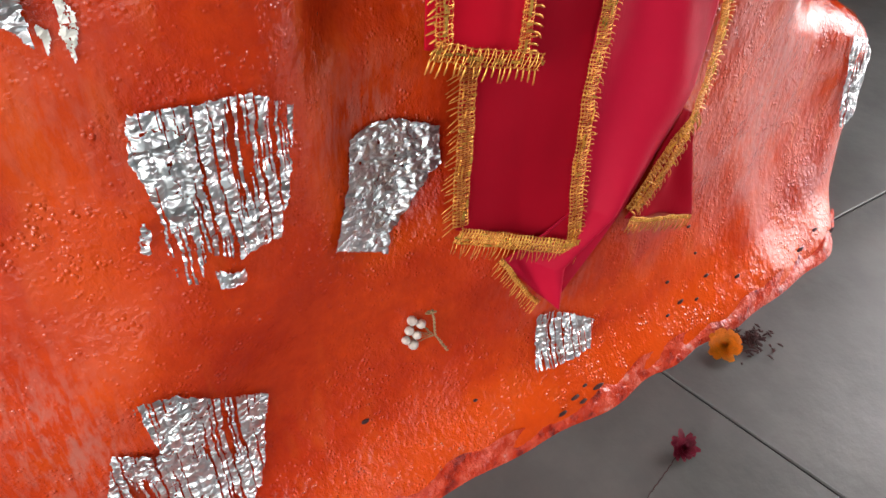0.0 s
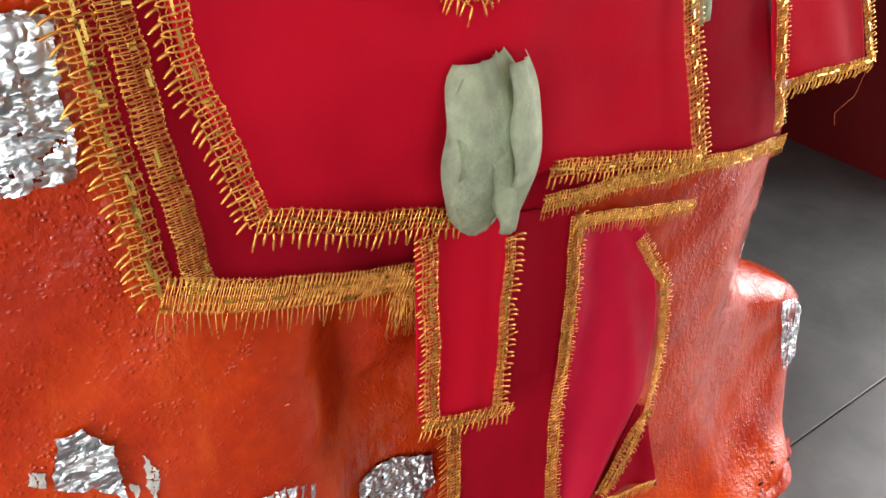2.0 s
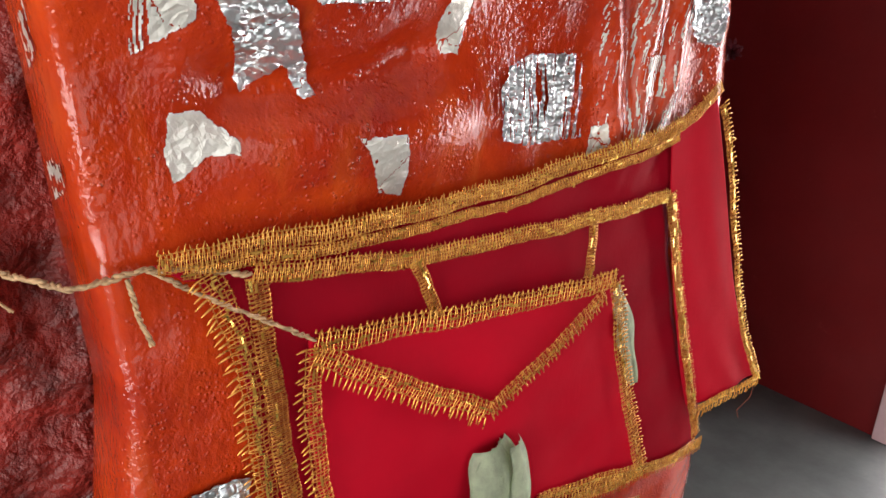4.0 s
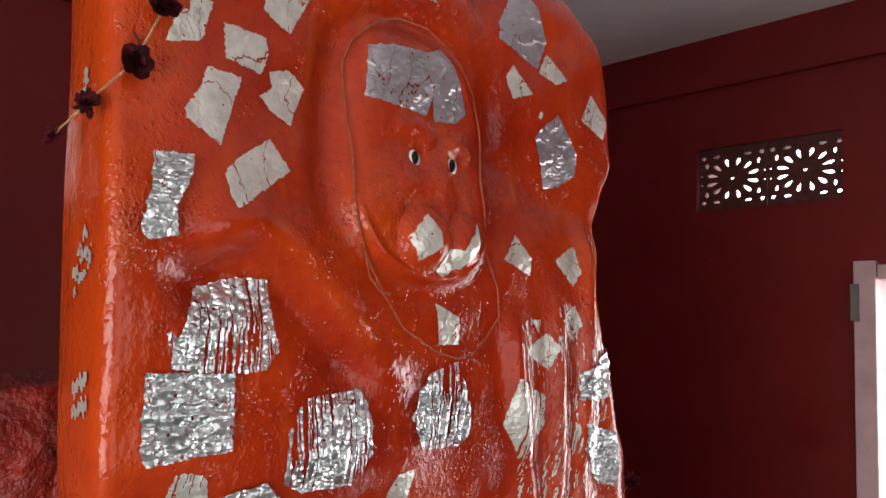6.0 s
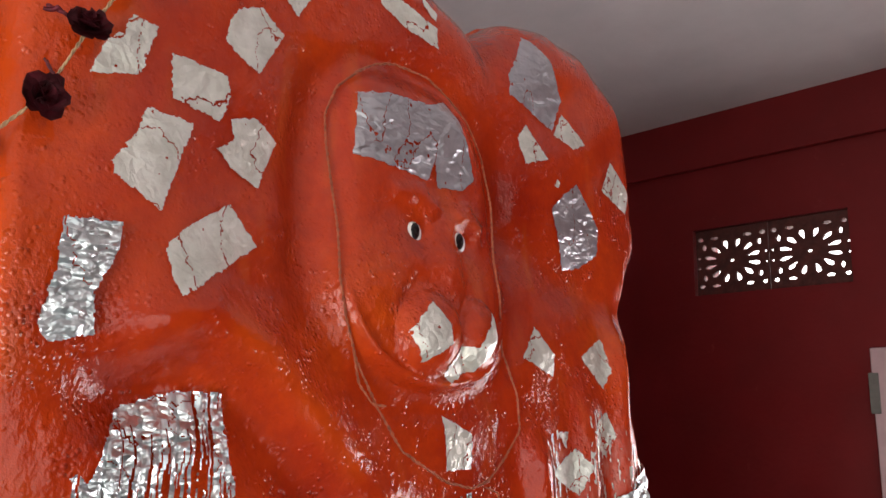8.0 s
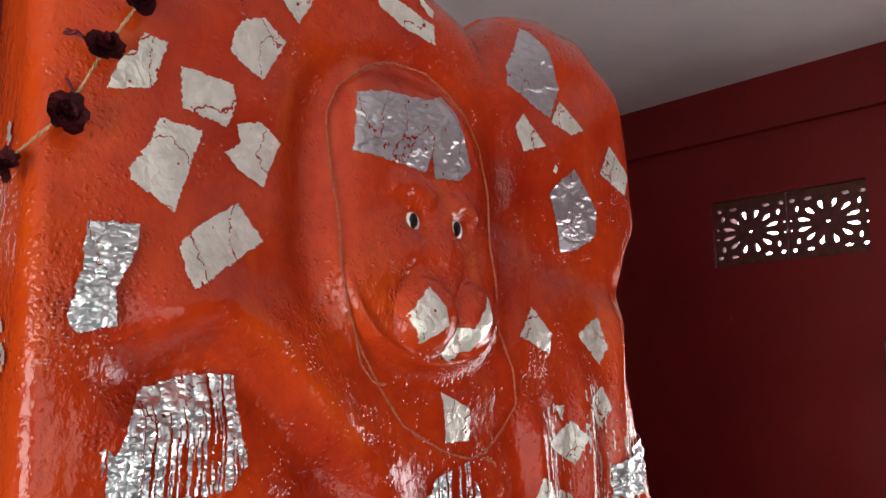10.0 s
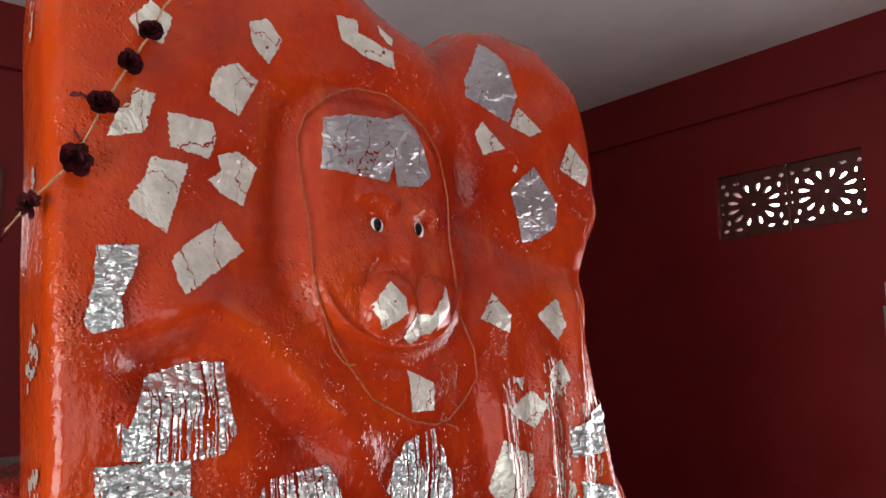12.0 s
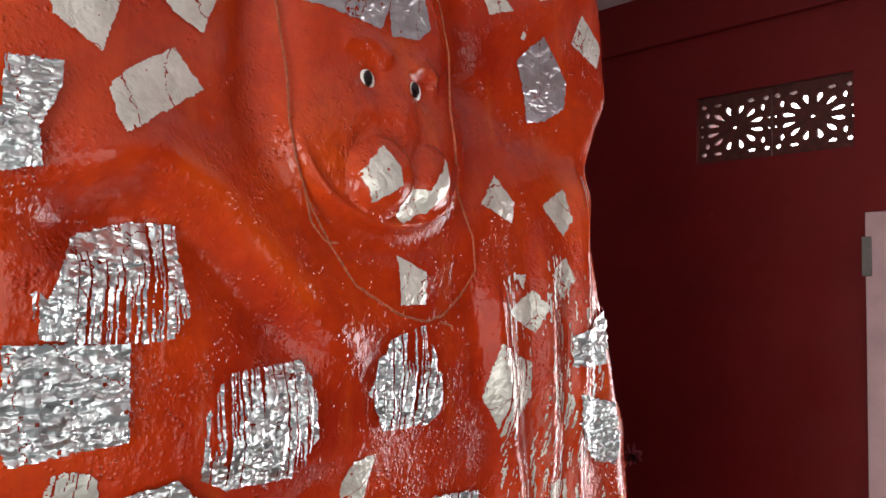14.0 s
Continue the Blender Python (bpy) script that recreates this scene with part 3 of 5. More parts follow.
silver_leaf("L", 0, [(0.243, 1.749), (0.243, 1.719), (0.217, 1.689), (0.188, 1.675), (0.176, 1.69), (0.193, 1.712), (0.213, 1.71)])
silver_leaf("G", 0, [(0.392, 2.141), (0.426, 2.116), (0.455, 2.064), (0.434, 2.016), (0.346, 2.039), (0.345, 2.065)])
silver_leaf("L", 0, [(0.456, 2.046), (0.504, 2.014), (0.475, 2), (0.436, 2.011)])
silver_leaf("L", 0, [(0.376, 2.008), (0.42, 1.972), (0.375, 1.955), (0.362, 1.987)])
silver_leaf("L", 0, [(0.576, 2.008), (0.623, 1.97), (0.611, 1.938), (0.542, 1.957)])
silver_leaf("G", 0, [(0.483, 1.952), (0.53, 1.897), (0.526, 1.862), (0.485, 1.838), (0.452, 1.831), (0.429, 1.908), (0.457, 1.934)])
silver_leaf("L", 0, [(0.361, 1.748), (0.39, 1.717), (0.384, 1.691), (0.33, 1.71)])
silver_leaf("L", 0, [(0.491, 1.745), (0.492, 1.702), (0.475, 1.681), (0.442, 1.719)])
silver_leaf("L", 0, [(0.2, 1.645), (0.239, 1.627), (0.237, 1.593), (0.203, 1.593)])
silver_leaf("L", 0, [(0.409, 1.611), (0.428, 1.591), (0.409, 1.56), (0.364, 1.585)])
silver_leaf("L", 0, [(0.38, 1.629), (0.399, 1.63), (0.394, 1.611)])
silver_leaf("L", 0, [(0.477, 1.653), (0.488, 1.627), (0.47, 1.601), (0.432, 1.63)])
silver_leaf("F", 1, [(-0.122, 1.643), (-0.078, 1.658), (-0.04, 1.657), (-0.032, 1.584), (-0.046, 1.564), (-0.083, 1.56), (-0.146, 1.567), (-0.154, 1.6), (-0.148, 1.602), (-0.141, 1.595)])
silver_leaf("F", 0, [(-0.169, 1.564), (-0.08, 1.562), (-0.079, 1.487), (-0.116, 1.484), (-0.16, 1.476), (-0.167, 1.494), (-0.168, 1.543)])
silver_leaf("F", 1, [(0.004, 1.535), (0.081, 1.541), (0.091, 1.526), (0.098, 1.471), (0.079, 1.438), (0.005, 1.437), (-0.019, 1.45), (-0.022, 1.492), (-0.008, 1.518)])
silver_leaf("F", 1, [(0.192, 1.559), (0.234, 1.572), (0.263, 1.505), (0.266, 1.48), (0.247, 1.465), (0.18, 1.466), (0.159, 1.506), (0.171, 1.534)])
silver_leaf("L", 1, [(-0.13, 1.466), (-0.115, 1.469), (-0.098, 1.461), (-0.09, 1.427), (-0.139, 1.399), (-0.137, 1.437)])
silver_leaf("F", 0, [(-0.082, 1.443), (-0.038, 1.452), (-0.016, 1.431), (0.002, 1.389), (0.018, 1.359), (0.005, 1.357), (-0.015, 1.388), (-0.027, 1.379), (-0.05, 1.366), (-0.066, 1.418)])
silver_leaf("L", 0, [(-0.112, 1.356), (-0.087, 1.355), (-0.057, 1.327), (-0.059, 1.318), (-0.085, 1.318), (-0.112, 1.299), (-0.118, 1.325)])
silver_leaf("L", 0, [(0.048, 1.321), (0.096, 1.321), (0.107, 1.282), (0.107, 1.255), (0.08, 1.262), (0.059, 1.308)])
silver_leaf("L", 0, [(0.15, 1.438), (0.182, 1.443), (0.177, 1.414), (0.172, 1.387), (0.154, 1.388), (0.145, 1.417)])
silver_leaf("F", 1, [(0.272, 1.381), (0.352, 1.378), (0.368, 1.281), (0.273, 1.285), (0.234, 1.295), (0.227, 1.345), (0.244, 1.371)])
silver_leaf("L", 1, [(0.341, 1.549), (0.402, 1.526), (0.407, 1.48), (0.363, 1.439), (0.327, 1.488)])
silver_leaf("F", 0, [(0.489, 1.481), (0.572, 1.464), (0.603, 1.408), (0.603, 1.376), (0.566, 1.383), (0.496, 1.442)])
silver_leaf("F", 0, [(0.57, 1.592), (0.541, 1.515), (0.476, 1.516), (0.477, 1.555)])
silver_leaf("L", 0, [(0.386, 1.291), (0.403, 1.295), (0.411, 1.269), (0.383, 1.255)])
silver_leaf("L", 1, [(0.455, 1.371), (0.497, 1.37), (0.505, 1.318), (0.468, 1.324)])
silver_leaf("L", 1, [(0.454, 1.487), (0.482, 1.481), (0.497, 1.438), (0.483, 1.434)])
silver_leaf("F", 0, [(-0.178, 1.005), (-0.086, 1.009), (-0.067, 1.002), (-0.075, 0.951), (-0.071, 0.93), (-0.078, 0.899), (-0.157, 0.898), (-0.207, 0.875)])
silver_leaf("F", 0, [(-0.138, 0.696), (-0.12, 0.695), (-0.103, 0.67), (-0.104, 0.609), (-0.124, 0.632), (-0.152, 0.65)])
silver_leaf("L", 0, [(-0.083, 0.645), (-0.075, 0.62), (-0.084, 0.592), (-0.087, 0.613)])
silver_leaf("L", 0, [(-0.1, 0.621), (-0.093, 0.616), (-0.097, 0.599)])
silver_leaf("L", 0, [(-0.162, 0.672), (-0.152, 0.666), (-0.156, 0.651), (-0.166, 0.661)])
silver_leaf("F", 1, [(-0.063, 0.552), (0.026, 0.545), (0.061, 0.516), (0.053, 0.456), (0.034, 0.398), (-0.007, 0.401), (-0.033, 0.42), (-0.042, 0.396), (-0.056, 0.396), (-0.064, 0.416), (-0.059, 0.458), (-0.066, 0.501), (-0.071, 0.516)])
silver_leaf("F", 0, [(-0.073, 0.468), (-0.069, 0.451), (-0.074, 0.435), (-0.081, 0.439)])
silver_leaf("F", 1, [(-0.031, 0.4), (-0.004, 0.387), (-0.004, 0.374), (-0.03, 0.38)])
silver_leaf("F", 0, [(0.127, 0.441), (0.159, 0.447), (0.19, 0.439), (0.227, 0.422), (0.226, 0.385), (0.211, 0.372), (0.174, 0.34), (0.158, 0.329), (0.151, 0.31), (0.092, 0.341), (0.103, 0.364), (0.122, 0.405)])
silver_leaf("F", 1, [(0.333, 0.158), (0.359, 0.155), (0.43, 0.108), (0.419, 0.071), (0.33, 0.074)])
silver_leaf("F", 1, [(-0.125, 0.301), (-0.092, 0.294), (-0.003, 0.213), (-0.024, 0.116), (-0.053, 0.077), (-0.177, 0.162), (-0.153, 0.243), (-0.115, 0.22)])
silver_leaf("F", 1, [(0.965, 0.335), (1.03, 0.31), (1.07, 0.25), (1.065, 0.17), (1.01, 0.17)])
silver_leaf("F", 1, [(0.82, 0.6), (0.86, 0.6), (0.872, 0.5), (0.868, 0.44), (0.83, 0.44)])
silver_leaf("L", 2, [(0.353, 1.621), (0.459, 1.659), (0.6, 1.56), (0.591, 1.422), (0.6, 1.33), (0.44, 1.22), (0.4, 1.26), (0.369, 1.422)])


def side_leaf(corners):
    """Old leaf on the idol's side, y and z."""
    bm = bmesh.new()
    seed, ys, zs = 2.0 + len(LEAVES), [p[0] for p in corners], [p[1] for p in corners]
    n = 26
    grid = {}
    for i in range(n + 1):
        for j in range(n + 1):
            y, z = min(ys) + (max(ys) - min(ys)) * i / n, min(zs) + (max(zs) - min(zs)) * j / n
            x = float(left_edge(z))
            k = min(1.0, max(0.0, 1 - (y - float(surface(x + 0.03, z))) / 0.022))
            grid[i, j] = (x + 0.018 * (1 - math.sqrt(max(0.0, 1 - k * k))) - 0.0025, y, z)
    made = {}
    for i in range(n):
        for j in range(n):
            c = np.array([(grid[i, j][1] + grid[i + 1, j + 1][1]) / 2]), np.array([(grid[i, j][2] + grid[i + 1, j + 1][2]) / 2])
            if inside(*c, corners)[0] and ripple(*c, seed, 290)[0] < 0.02:
                bm.faces.new([made.setdefault(q, bm.verts.new(grid[q])) if q not in made else made[q] for q in ((i, j), (i + 1, j), (i + 1, j + 1), (i, j + 1))])
    LEAVES.append(tagged(part("silver_leaf", bm, LEAF, smooth=True), "tarnished silver leaf patch on the idol's side", "silver foil", "silver leaf on the idol"))


side_leaf([(0.035, 1.560), (-0.002, 1.563), (-0.004, 1.520), (0.036, 1.517)])
side_leaf([(0.050, 1.423), (0.016, 1.438), (0.021, 1.402), (0.052, 1.387)])
side_leaf([(0.066, 1.312), (0.024, 1.330), (0.020, 1.300), (0.062, 1.282)])
side_leaf([(0.036, 1.854), (0.018, 1.843), (0.048, 1.812), (0.050, 1.833)])
side_leaf([(0.011, 1.698), (-0.007, 1.678), (-0.006, 1.659), (0.038, 1.630), (0.043, 1.654)])
side_leaf([(0.050, 2.030), (0.035, 2.030), (0.038, 1.990), (0.050, 1.985)])


# ---- cloth offerings ----
def along(pts, n):
    """n points at even steps along a line."""
    p = np.array(pts, float)
    d = np.concatenate([[0], np.cumsum(np.linalg.norm(np.diff(p, axis=0), axis=1))])
    s = np.linspace(0, d[-1], n)
    return np.stack([np.interp(s, d, p[:, k]) for k in range(p.shape[1])], -1), d[-1]


def drape(x, z, off, plane=None):
    """Where a cloth lies that bridges the hollows of the idol."""
    if isinstance(plane, tuple):
        top, foot = plane
        return top + (foot - top) * np.clip((0.5 - z) / 0.24, 0, 1) - 0.028 * np.clip((x - 0.3) / 0.1, 0, 1) * np.clip((0.5 - z) / 0.24, 0, 1) - off
    if plane is not None:
        return np.full(np.shape(x), plane) - off
    y = surface(x, z)
    for dx, dz in ((0.035, 0), (-0.035, 0), (0, 0.03), (0, -0.03), (0.02, 0.02), (-0.02, 0.02)):
        y = np.minimum(y, surface(x + dx, z + dz) + 0.004)
    return np.maximum(y, -0.14) - off


def cloth(name, parent, rows, off, material, folds=0.004, seed=1.0, plane=None):
    """A hanging sheet between rows of points, top to bottom, with soft folds."""
    n = 70
    R = np.array([along(r, n)[0] for r in rows])
    m = 30
    G = []
    for a, b in zip(R, R[1:]):
        for k in range(m):
            G.append(a + (b - a) * k / m)
    G.append(R[-1])
    G = np.array(G)
    X, Z = G[..., 0], G[..., 1]
    S = np.linspace(0, 1, n)[None, :] + 0 * X
    V = np.linspace(0, 1, len(G))[:, None] + 0 * X
    Y = drape(X, Z, off, plane)
    Y = Y - folds * (0.3 + V) * (0.6 + 0.7 * np.sin(S * 7 + seed * 3 + 2.2 * V) + 0.35 * np.sin(S * 13 + seed - 4 * V) * np.sin(5 * V + seed) + 0.3 * np.sin(9 * V + 4 * S + seed))
    verts = np.stack([X, Y, Z], -1).reshape(-1, 3)
    idx = np.arange(X.size).reshape(X.shape)
    quads = np.stack([idx[:-1, :-1], idx[1:, :-1], idx[1:, 1:], idx[:-1, 1:]], -1).reshape(-1, 4)
    ob = raw(name, verts.tolist(), quads.tolist(), material, parent, smooth=True)
    mod = ob.modifiers.new("thickness", "SOLIDIFY")
    mod.thickness, mod.offset = 0.0014, 0.0
    return ob


def tube(V, F, pts, r, sides=4):
    """Adds a thin tube along points to vertex and face lists."""
    pts = np.asarray(pts, float)
    t = np.gradient(pts, axis=0)
    t /= np.linalg.norm(t, axis=1)[:, None] + 1e-12
    up = np.array([0.0, 1.0, 0.0])
    a = np.cross(t, up)
    bad = np.linalg.norm(a, axis=1) < 1e-3
    a[bad] = np.cross(t[bad], [1.0, 0.0, 0.0])
    a /= np.linalg.norm(a, axis=1)[:, None]
    b = np.cross(t, a)
    base = len(V)
    rr = np.broadcast_to(np.asarray(r, float), (len(pts),))
    for i in range(len(pts)):
        for k in range(sides):
            w = 2 * math.pi * k / sides
            V.append(tuple(pts[i] + rr[i] * (math.cos(w) * a[i] + math.sin(w) * b[i])))
    for i in range(len(pts) - 1):
        for k in range(sides):
            q = (k + 1) % sides
            F.append((base + i * sides + k, base + i * sides + q, base + (i + 1) * sides + q, base + (i + 1) * sides + k))


rng = random.Random(7)


def lace(parent, line, width, off, fringe=0, sequins=0.0, length=0.012, plane=None, gap=0.0052, tassel=False):
    """Gold braid along a line: two cords, a serpentine thread between them, loose fringe on one side (-1 left, 1 right of its run), flat sequins."""
    total = along(line, 12)[1]
    n = max(12, int(total / 0.0011))
    P, _ = along(along(line, max(4, int(total / 0.03)))[0], n)
    # rounded corners
    for _ in range(6):
        P[1:-1] = (P[:-2] + 2 * P[1:-1] + P[2:]) / 4
    T = np.gradient(P, axis=0)
    T /= np.linalg.norm(T, axis=1)[:, None]
    N = np.stack([T[:, 1], -T[:, 0]], -1)
    s = np.linspace(0, total, n)
    wander = 0.0010 * np.sin(s * 55 + total * 40) + 0.0005 * np.sin(s * 180)
    P = P + N * wander[:, None]

    def at(i, lateral, lift):
        q = P[i] + N[i] * lateral
        y = Y0[i] - lift
        return (q[0], y, q[1])

    Y0 = drape(P[:, 0], P[:, 1], off, plane) - 0.0055
    win = min(61, (n // 3) * 2 + 1)
    Y0 = np.minimum(Y0, np.convolve(np.pad(Y0, win // 2, mode="edge"), np.ones(win) / win, "valid"))
    Y0 = np.convolve(np.pad(Y0, win // 2, mode="edge"), np.ones(win) / win, "valid")
    V, F = [], []
    half = width * 0.44
    for lat in (-half, -half * 0.5, 0.0, half * 0.5, half):
        amp = 0.0006
        tube(V, F, [at(i, lat + amp * math.sin(i * 1.9 + lat * 900), 0.0012 + 0.0006 * math.cos(i * 1.9)) for i in range(0, n)], 0.0005, 3)
    per = 0.0088 if tassel else 0.0044
    m = int(total / per * 12)
    zig = []
    for k in range(m):
        u = k / 12
        i = min(n - 1, int(u * per / total * (n - 1)))
        w = math.sin(2 * math.pi * u)
        zig.append(at(i, half * 1.12 * math.copysign(abs(w) ** 0.5, w), 0.0018 + 0.0008 * math.cos(4 * math.pi * u) + rng.uniform(-0.0003, 0.0003)))
    if len(zig) > 4:
        tube(V, F, zig, 0.0008 if tassel else 0.0006, 4 if tassel else 3)
    braid = raw("lace_trim", V, F, GOLD, parent, smooth=True)
    if fringe:
        V, F = [], []
        d = 0.0
        while d < total:
            i = min(n - 1, int(d / total * (n - 1)))
            d += (0.0072 if tassel else gap) * rng.uniform(0.75, 1.3)
            ln, lean, curl = length * rng.uniform(0.6, 1.0), rng.uniform(-0.2, 0.3), rng.uniform(0.1, 0.6)
            pts = []
            for k in range(5):
                f = k / 4
                lat = fringe * (half + ln * f * (1 - 0.25 * curl * f))
                q = P[i] + N[i] * lat + T[i] * ln * (lean * f + 0.35 * curl * f * f)
                sag = -0.25 * ln * f * f
                pts.append((q[0], Y0[i] - 0.002 - 0.35 * ln * f * (1 - f) + 0.001 * f, q[1] + sag))
            tube(V, F, pts, np.array([0.8, 1.0, 1.0, 0.9, 0.5]) * (0.0012 if tassel else 0.0006), 4 if tassel else 3)
        tagged(raw("fringe", V, F, GOLD, braid, smooth=True), kind="stuff")
    if sequins or tassel:
        V, F = [], []
        for i in range(0, n, 3):
            if rng.random() < sequins + (0.3 if tassel else 0.12):
                lat = rng.uniform(-half * 0.25, half * 0.25) if tassel else half * rng.choice((-0.75, -0.25, 0.25, 0.75))
                a, b = (0.0022 * rng.uniform(0.7, 1.4), 0.0010) if rng.random() < 0.55 else (0.0011, 0.0048 * rng.uniform(0.6, 1.4))
                c, tl, nl = np.array(at(i, lat, 0.0036)), np.array([T[i][0], 0, T[i][1]]), np.array([N[i][0], rng.uniform(-0.5, 0.5), N[i][1]])
                k = len(V)
                V += [tuple(c - tl * b - nl * a), tuple(c + tl * b - nl * a), tuple(c + tl * b + nl * a), tuple(c - tl * b + nl * a)]
                V += [tuple(np.array(v) + (0, 0.0006, 0)) for v in V[k:k + 4]]
                F += [(k, k + 1, k + 2, k + 3), (k + 4, k + 7, k + 6, k + 5), (k, k + 4, k + 5, k + 1), (k + 1, k + 5, k + 6, k + 2), (k + 2, k + 6, k + 7, k + 3), (k + 3, k + 7, k + 4, k)]
        if V:
            tagged(raw("sequin_band", V, F, SEQUIN, braid), kind="stuff")
    return braid


def thing(name, label, category, group=""):
    return tagged(new(name), label, category, group)


skirt = thing("votive_skirt", "wine satin skirt cloth with gold lace round the idol", "cloth")
cloth("cloth_panel", skirt, [[(-0.117, 1.236), (-0.061, 1.219), (0.115, 1.193), (0.382, 1.186), (0.545, 1.192)], [(-0.076, 1.169), (0.025, 1.156), (0.204, 1.134), (0.579, 1.087)],
    [(-0.060, 1.014), (0.097, 0.996), (0.345, 0.957), (0.638, 0.916)], [(-0.044, 0.797), (0.204, 0.71), (0.339, 0.745), (0.553, 0.728), (0.746, 0.721)]], 0.010, WINE, 0.002, 2.0)
cloth("waistband", skirt, [[(-0.14, 1.24), (0.041, 1.239), (0.266, 1.245), (0.545, 1.286), (0.609, 1.327)], [(-0.117, 1.222), (0.116, 1.178), (0.383, 1.174), (0.547, 1.18), (0.606, 1.2)]], 0.013, WINE, 0.002, 4.0)
lace(skirt, [(-0.098, 1.224), (-0.074, 1.16), (-0.066, 1.097), (-0.061, 1.03), (-0.054, 0.92), (-0.045, 0.803)], 0.023, 0.012, 1, 0.5, 0.014, tassel=True)
lace(skirt, [(-0.057, 1.213), (-0.047, 1.105), (-0.034, 0.972), (-0.015, 0.792)], 0.022, 0.014, 0, 0.12)
lace(skirt, [(-0.046, 0.803), (-0.01, 0.79), (0.205, 0.705)], 0.032, 0.014, 1, 0.12, 0.022)
lace(skirt, [(0.325, 0.757), (0.517, 0.739), (0.738, 0.72)], 0.020, 0.016, 1, 0.35, 0.010)
lace(skirt, [(0.376, 0.719), (0.573, 0.678)], 0.016, 0.016, 1, 0.1, 0.014)
lace(skirt, [(-0.061, 1.217), (0.115, 1.191), (0.382, 1.185), (0.543, 1.186)], 0.018, 0.018, -1, 0.2, 0.007)
lace(skirt, [(-0.14, 1.243), (0.041, 1.241), (0.267, 1.247), (0.546, 1.288), (0.609, 1.328)], 0.018, 0.016, -1, 0.05, 0.009)
lace(skirt, [(-0.12, 1.233), (0.06, 1.222), (0.267, 1.228), (0.53, 1.268)], 0.012, 0.016, 0, 0.05)
lace(skirt, [(0.114, 1.19), (0.15, 1.117)], 0.016, 0.018, 0, 0.2)
lace(skirt, [(0.385, 1.182), (0.38, 1.109)], 0.016, 0.018, 0, 0.2)
lace(skirt, [(0.539, 1.189), (0.585, 1.06), (0.625, 0.95), (0.702, 0.748)], 0.018, 0.020, -1, 0.5, 0.010)
lace(skirt, [(0.162, 0.700), (0.187, 0.690), (0.215, 0.685)], 0.012, 0.016, 1, 0.0, 0.04, None, 0.0014)

apron = thing("votive_apron", "crimson satin apron edged in gold lace over the skirt", "cloth")
cloth("cloth_panel", apron, [[(-0.006, 1.135), (0.154, 1.113), (0.435, 1.095)], [(-0.011, 1.066), (0.153, 1.029), (0.473, 0.968)], [(-0.003, 0.965), (0.213, 0.903), (0.523, 0.838)],
    [(0.035, 0.841), (0.228, 0.771), (0.336, 0.796), (0.56, 0.742)]], 0.019, RED, 0.003, 1.0)
lace(apron, [(-0.006, 1.132), (-0.011, 1.066), (-0.003, 0.965), (0.032, 0.844)], 0.020, 0.023, 1, 0.05, 0.012, tassel=True)
lace(apron, [(0.030, 0.846), (0.13, 0.805), (0.235, 0.771)], 0.022, 0.023, 1, 0.05, 0.014, tassel=True)
lace(apron, [(0.325, 0.799), (0.44, 0.776), (0.557, 0.752)], 0.018, 0.023, 1, 0.1, 0.012, tassel=True)
lace(apron, [(0.433, 1.093), (0.471, 0.956), (0.553, 0.75)], 0.022, 0.023, -1, 0.1, 0.012, tassel=True)
lace(apron, [(-0.006, 1.135), (0.154, 1.115), (0.435, 1.095)], 0.024, 0.023, -1, 0.05, 0.008, tassel=True)
lace(apron, [(-0.004, 1.125), (0.1, 1.054), (0.226, 0.977)], 0.022, 0.024, 1, 0.02, 0.014, tassel=True)
lace(apron, [(0.226, 0.977), (0.31, 1.021), (0.413, 1.083)], 0.020, 0.024, 1, 0.02, 0.010, tassel=True)

flank = thing("votive_scarf", "rose satin scarf with gold fringe hanging at the idol's flank", "cloth")
cloth("cloth_panel", flank, [[(0.520, 1.285), (0.615, 1.308)], [(0.545, 1.16), (0.688, 1.145)], [(0.590, 1.01), (0.748, 1.01)], [(0.635, 0.89), (0.808, 0.888)], [(0.673, 0.812), (0.868, 0.803)]], 0.0, RED, 0.004, 3.0, -0.022)
lace(flank, [(0.613, 1.303), (0.652, 1.237), (0.690, 1.135), (0.722, 1.06), (0.760, 0.965), (0.808, 0.88), (0.862, 0.808)], 0.013, 0.004, -1, 0.1, 0.012, -0.022, tassel=True)
lace(flank, [(0.865, 0.806), (0.678, 0.812)], 0.013, 0.006, -1, 0.05, 0.012, -0.022, tassel=True)
loose = [(0.865, -0.028, 0.80), (0.897, -0.015, 0.775), (0.902, -0.01, 0.74), (0.882, 0.0, 0.715), (0.892, 0.0, 0.695)]

streamer = thing("votive_streamer", "narrow crimson satin streamer with gold lace below the apron", "cloth", "satin streamers")
cloth("cloth_panel", streamer, [[(0.174, 0.79), (0.282, 0.765)], [(0.177, 0.665), (0.288, 0.627)], [(0.18, 0.536), (0.301, 0.491)]], 0.0, RED, 0.003, 5.0, -0.018)
lace(streamer, [(0.183, 0.775), (0.19, 0.661), (0.193, 0.53)], 0.018, 0.003, 1, 0.25, 0.010, -0.018, tassel=True)
lace(streamer, [(0.281, 0.74), (0.281, 0.63), (0.282, 0.51)], 0.013, 0.003, -1, 0.15, 0.016, -0.018, tassel=True)
lace(streamer, [(0.181, 0.540), (0.24, 0.518), (0.304, 0.496)], 0.018, 0.004, 1, 0.15, 0.014, -0.018, tassel=True)

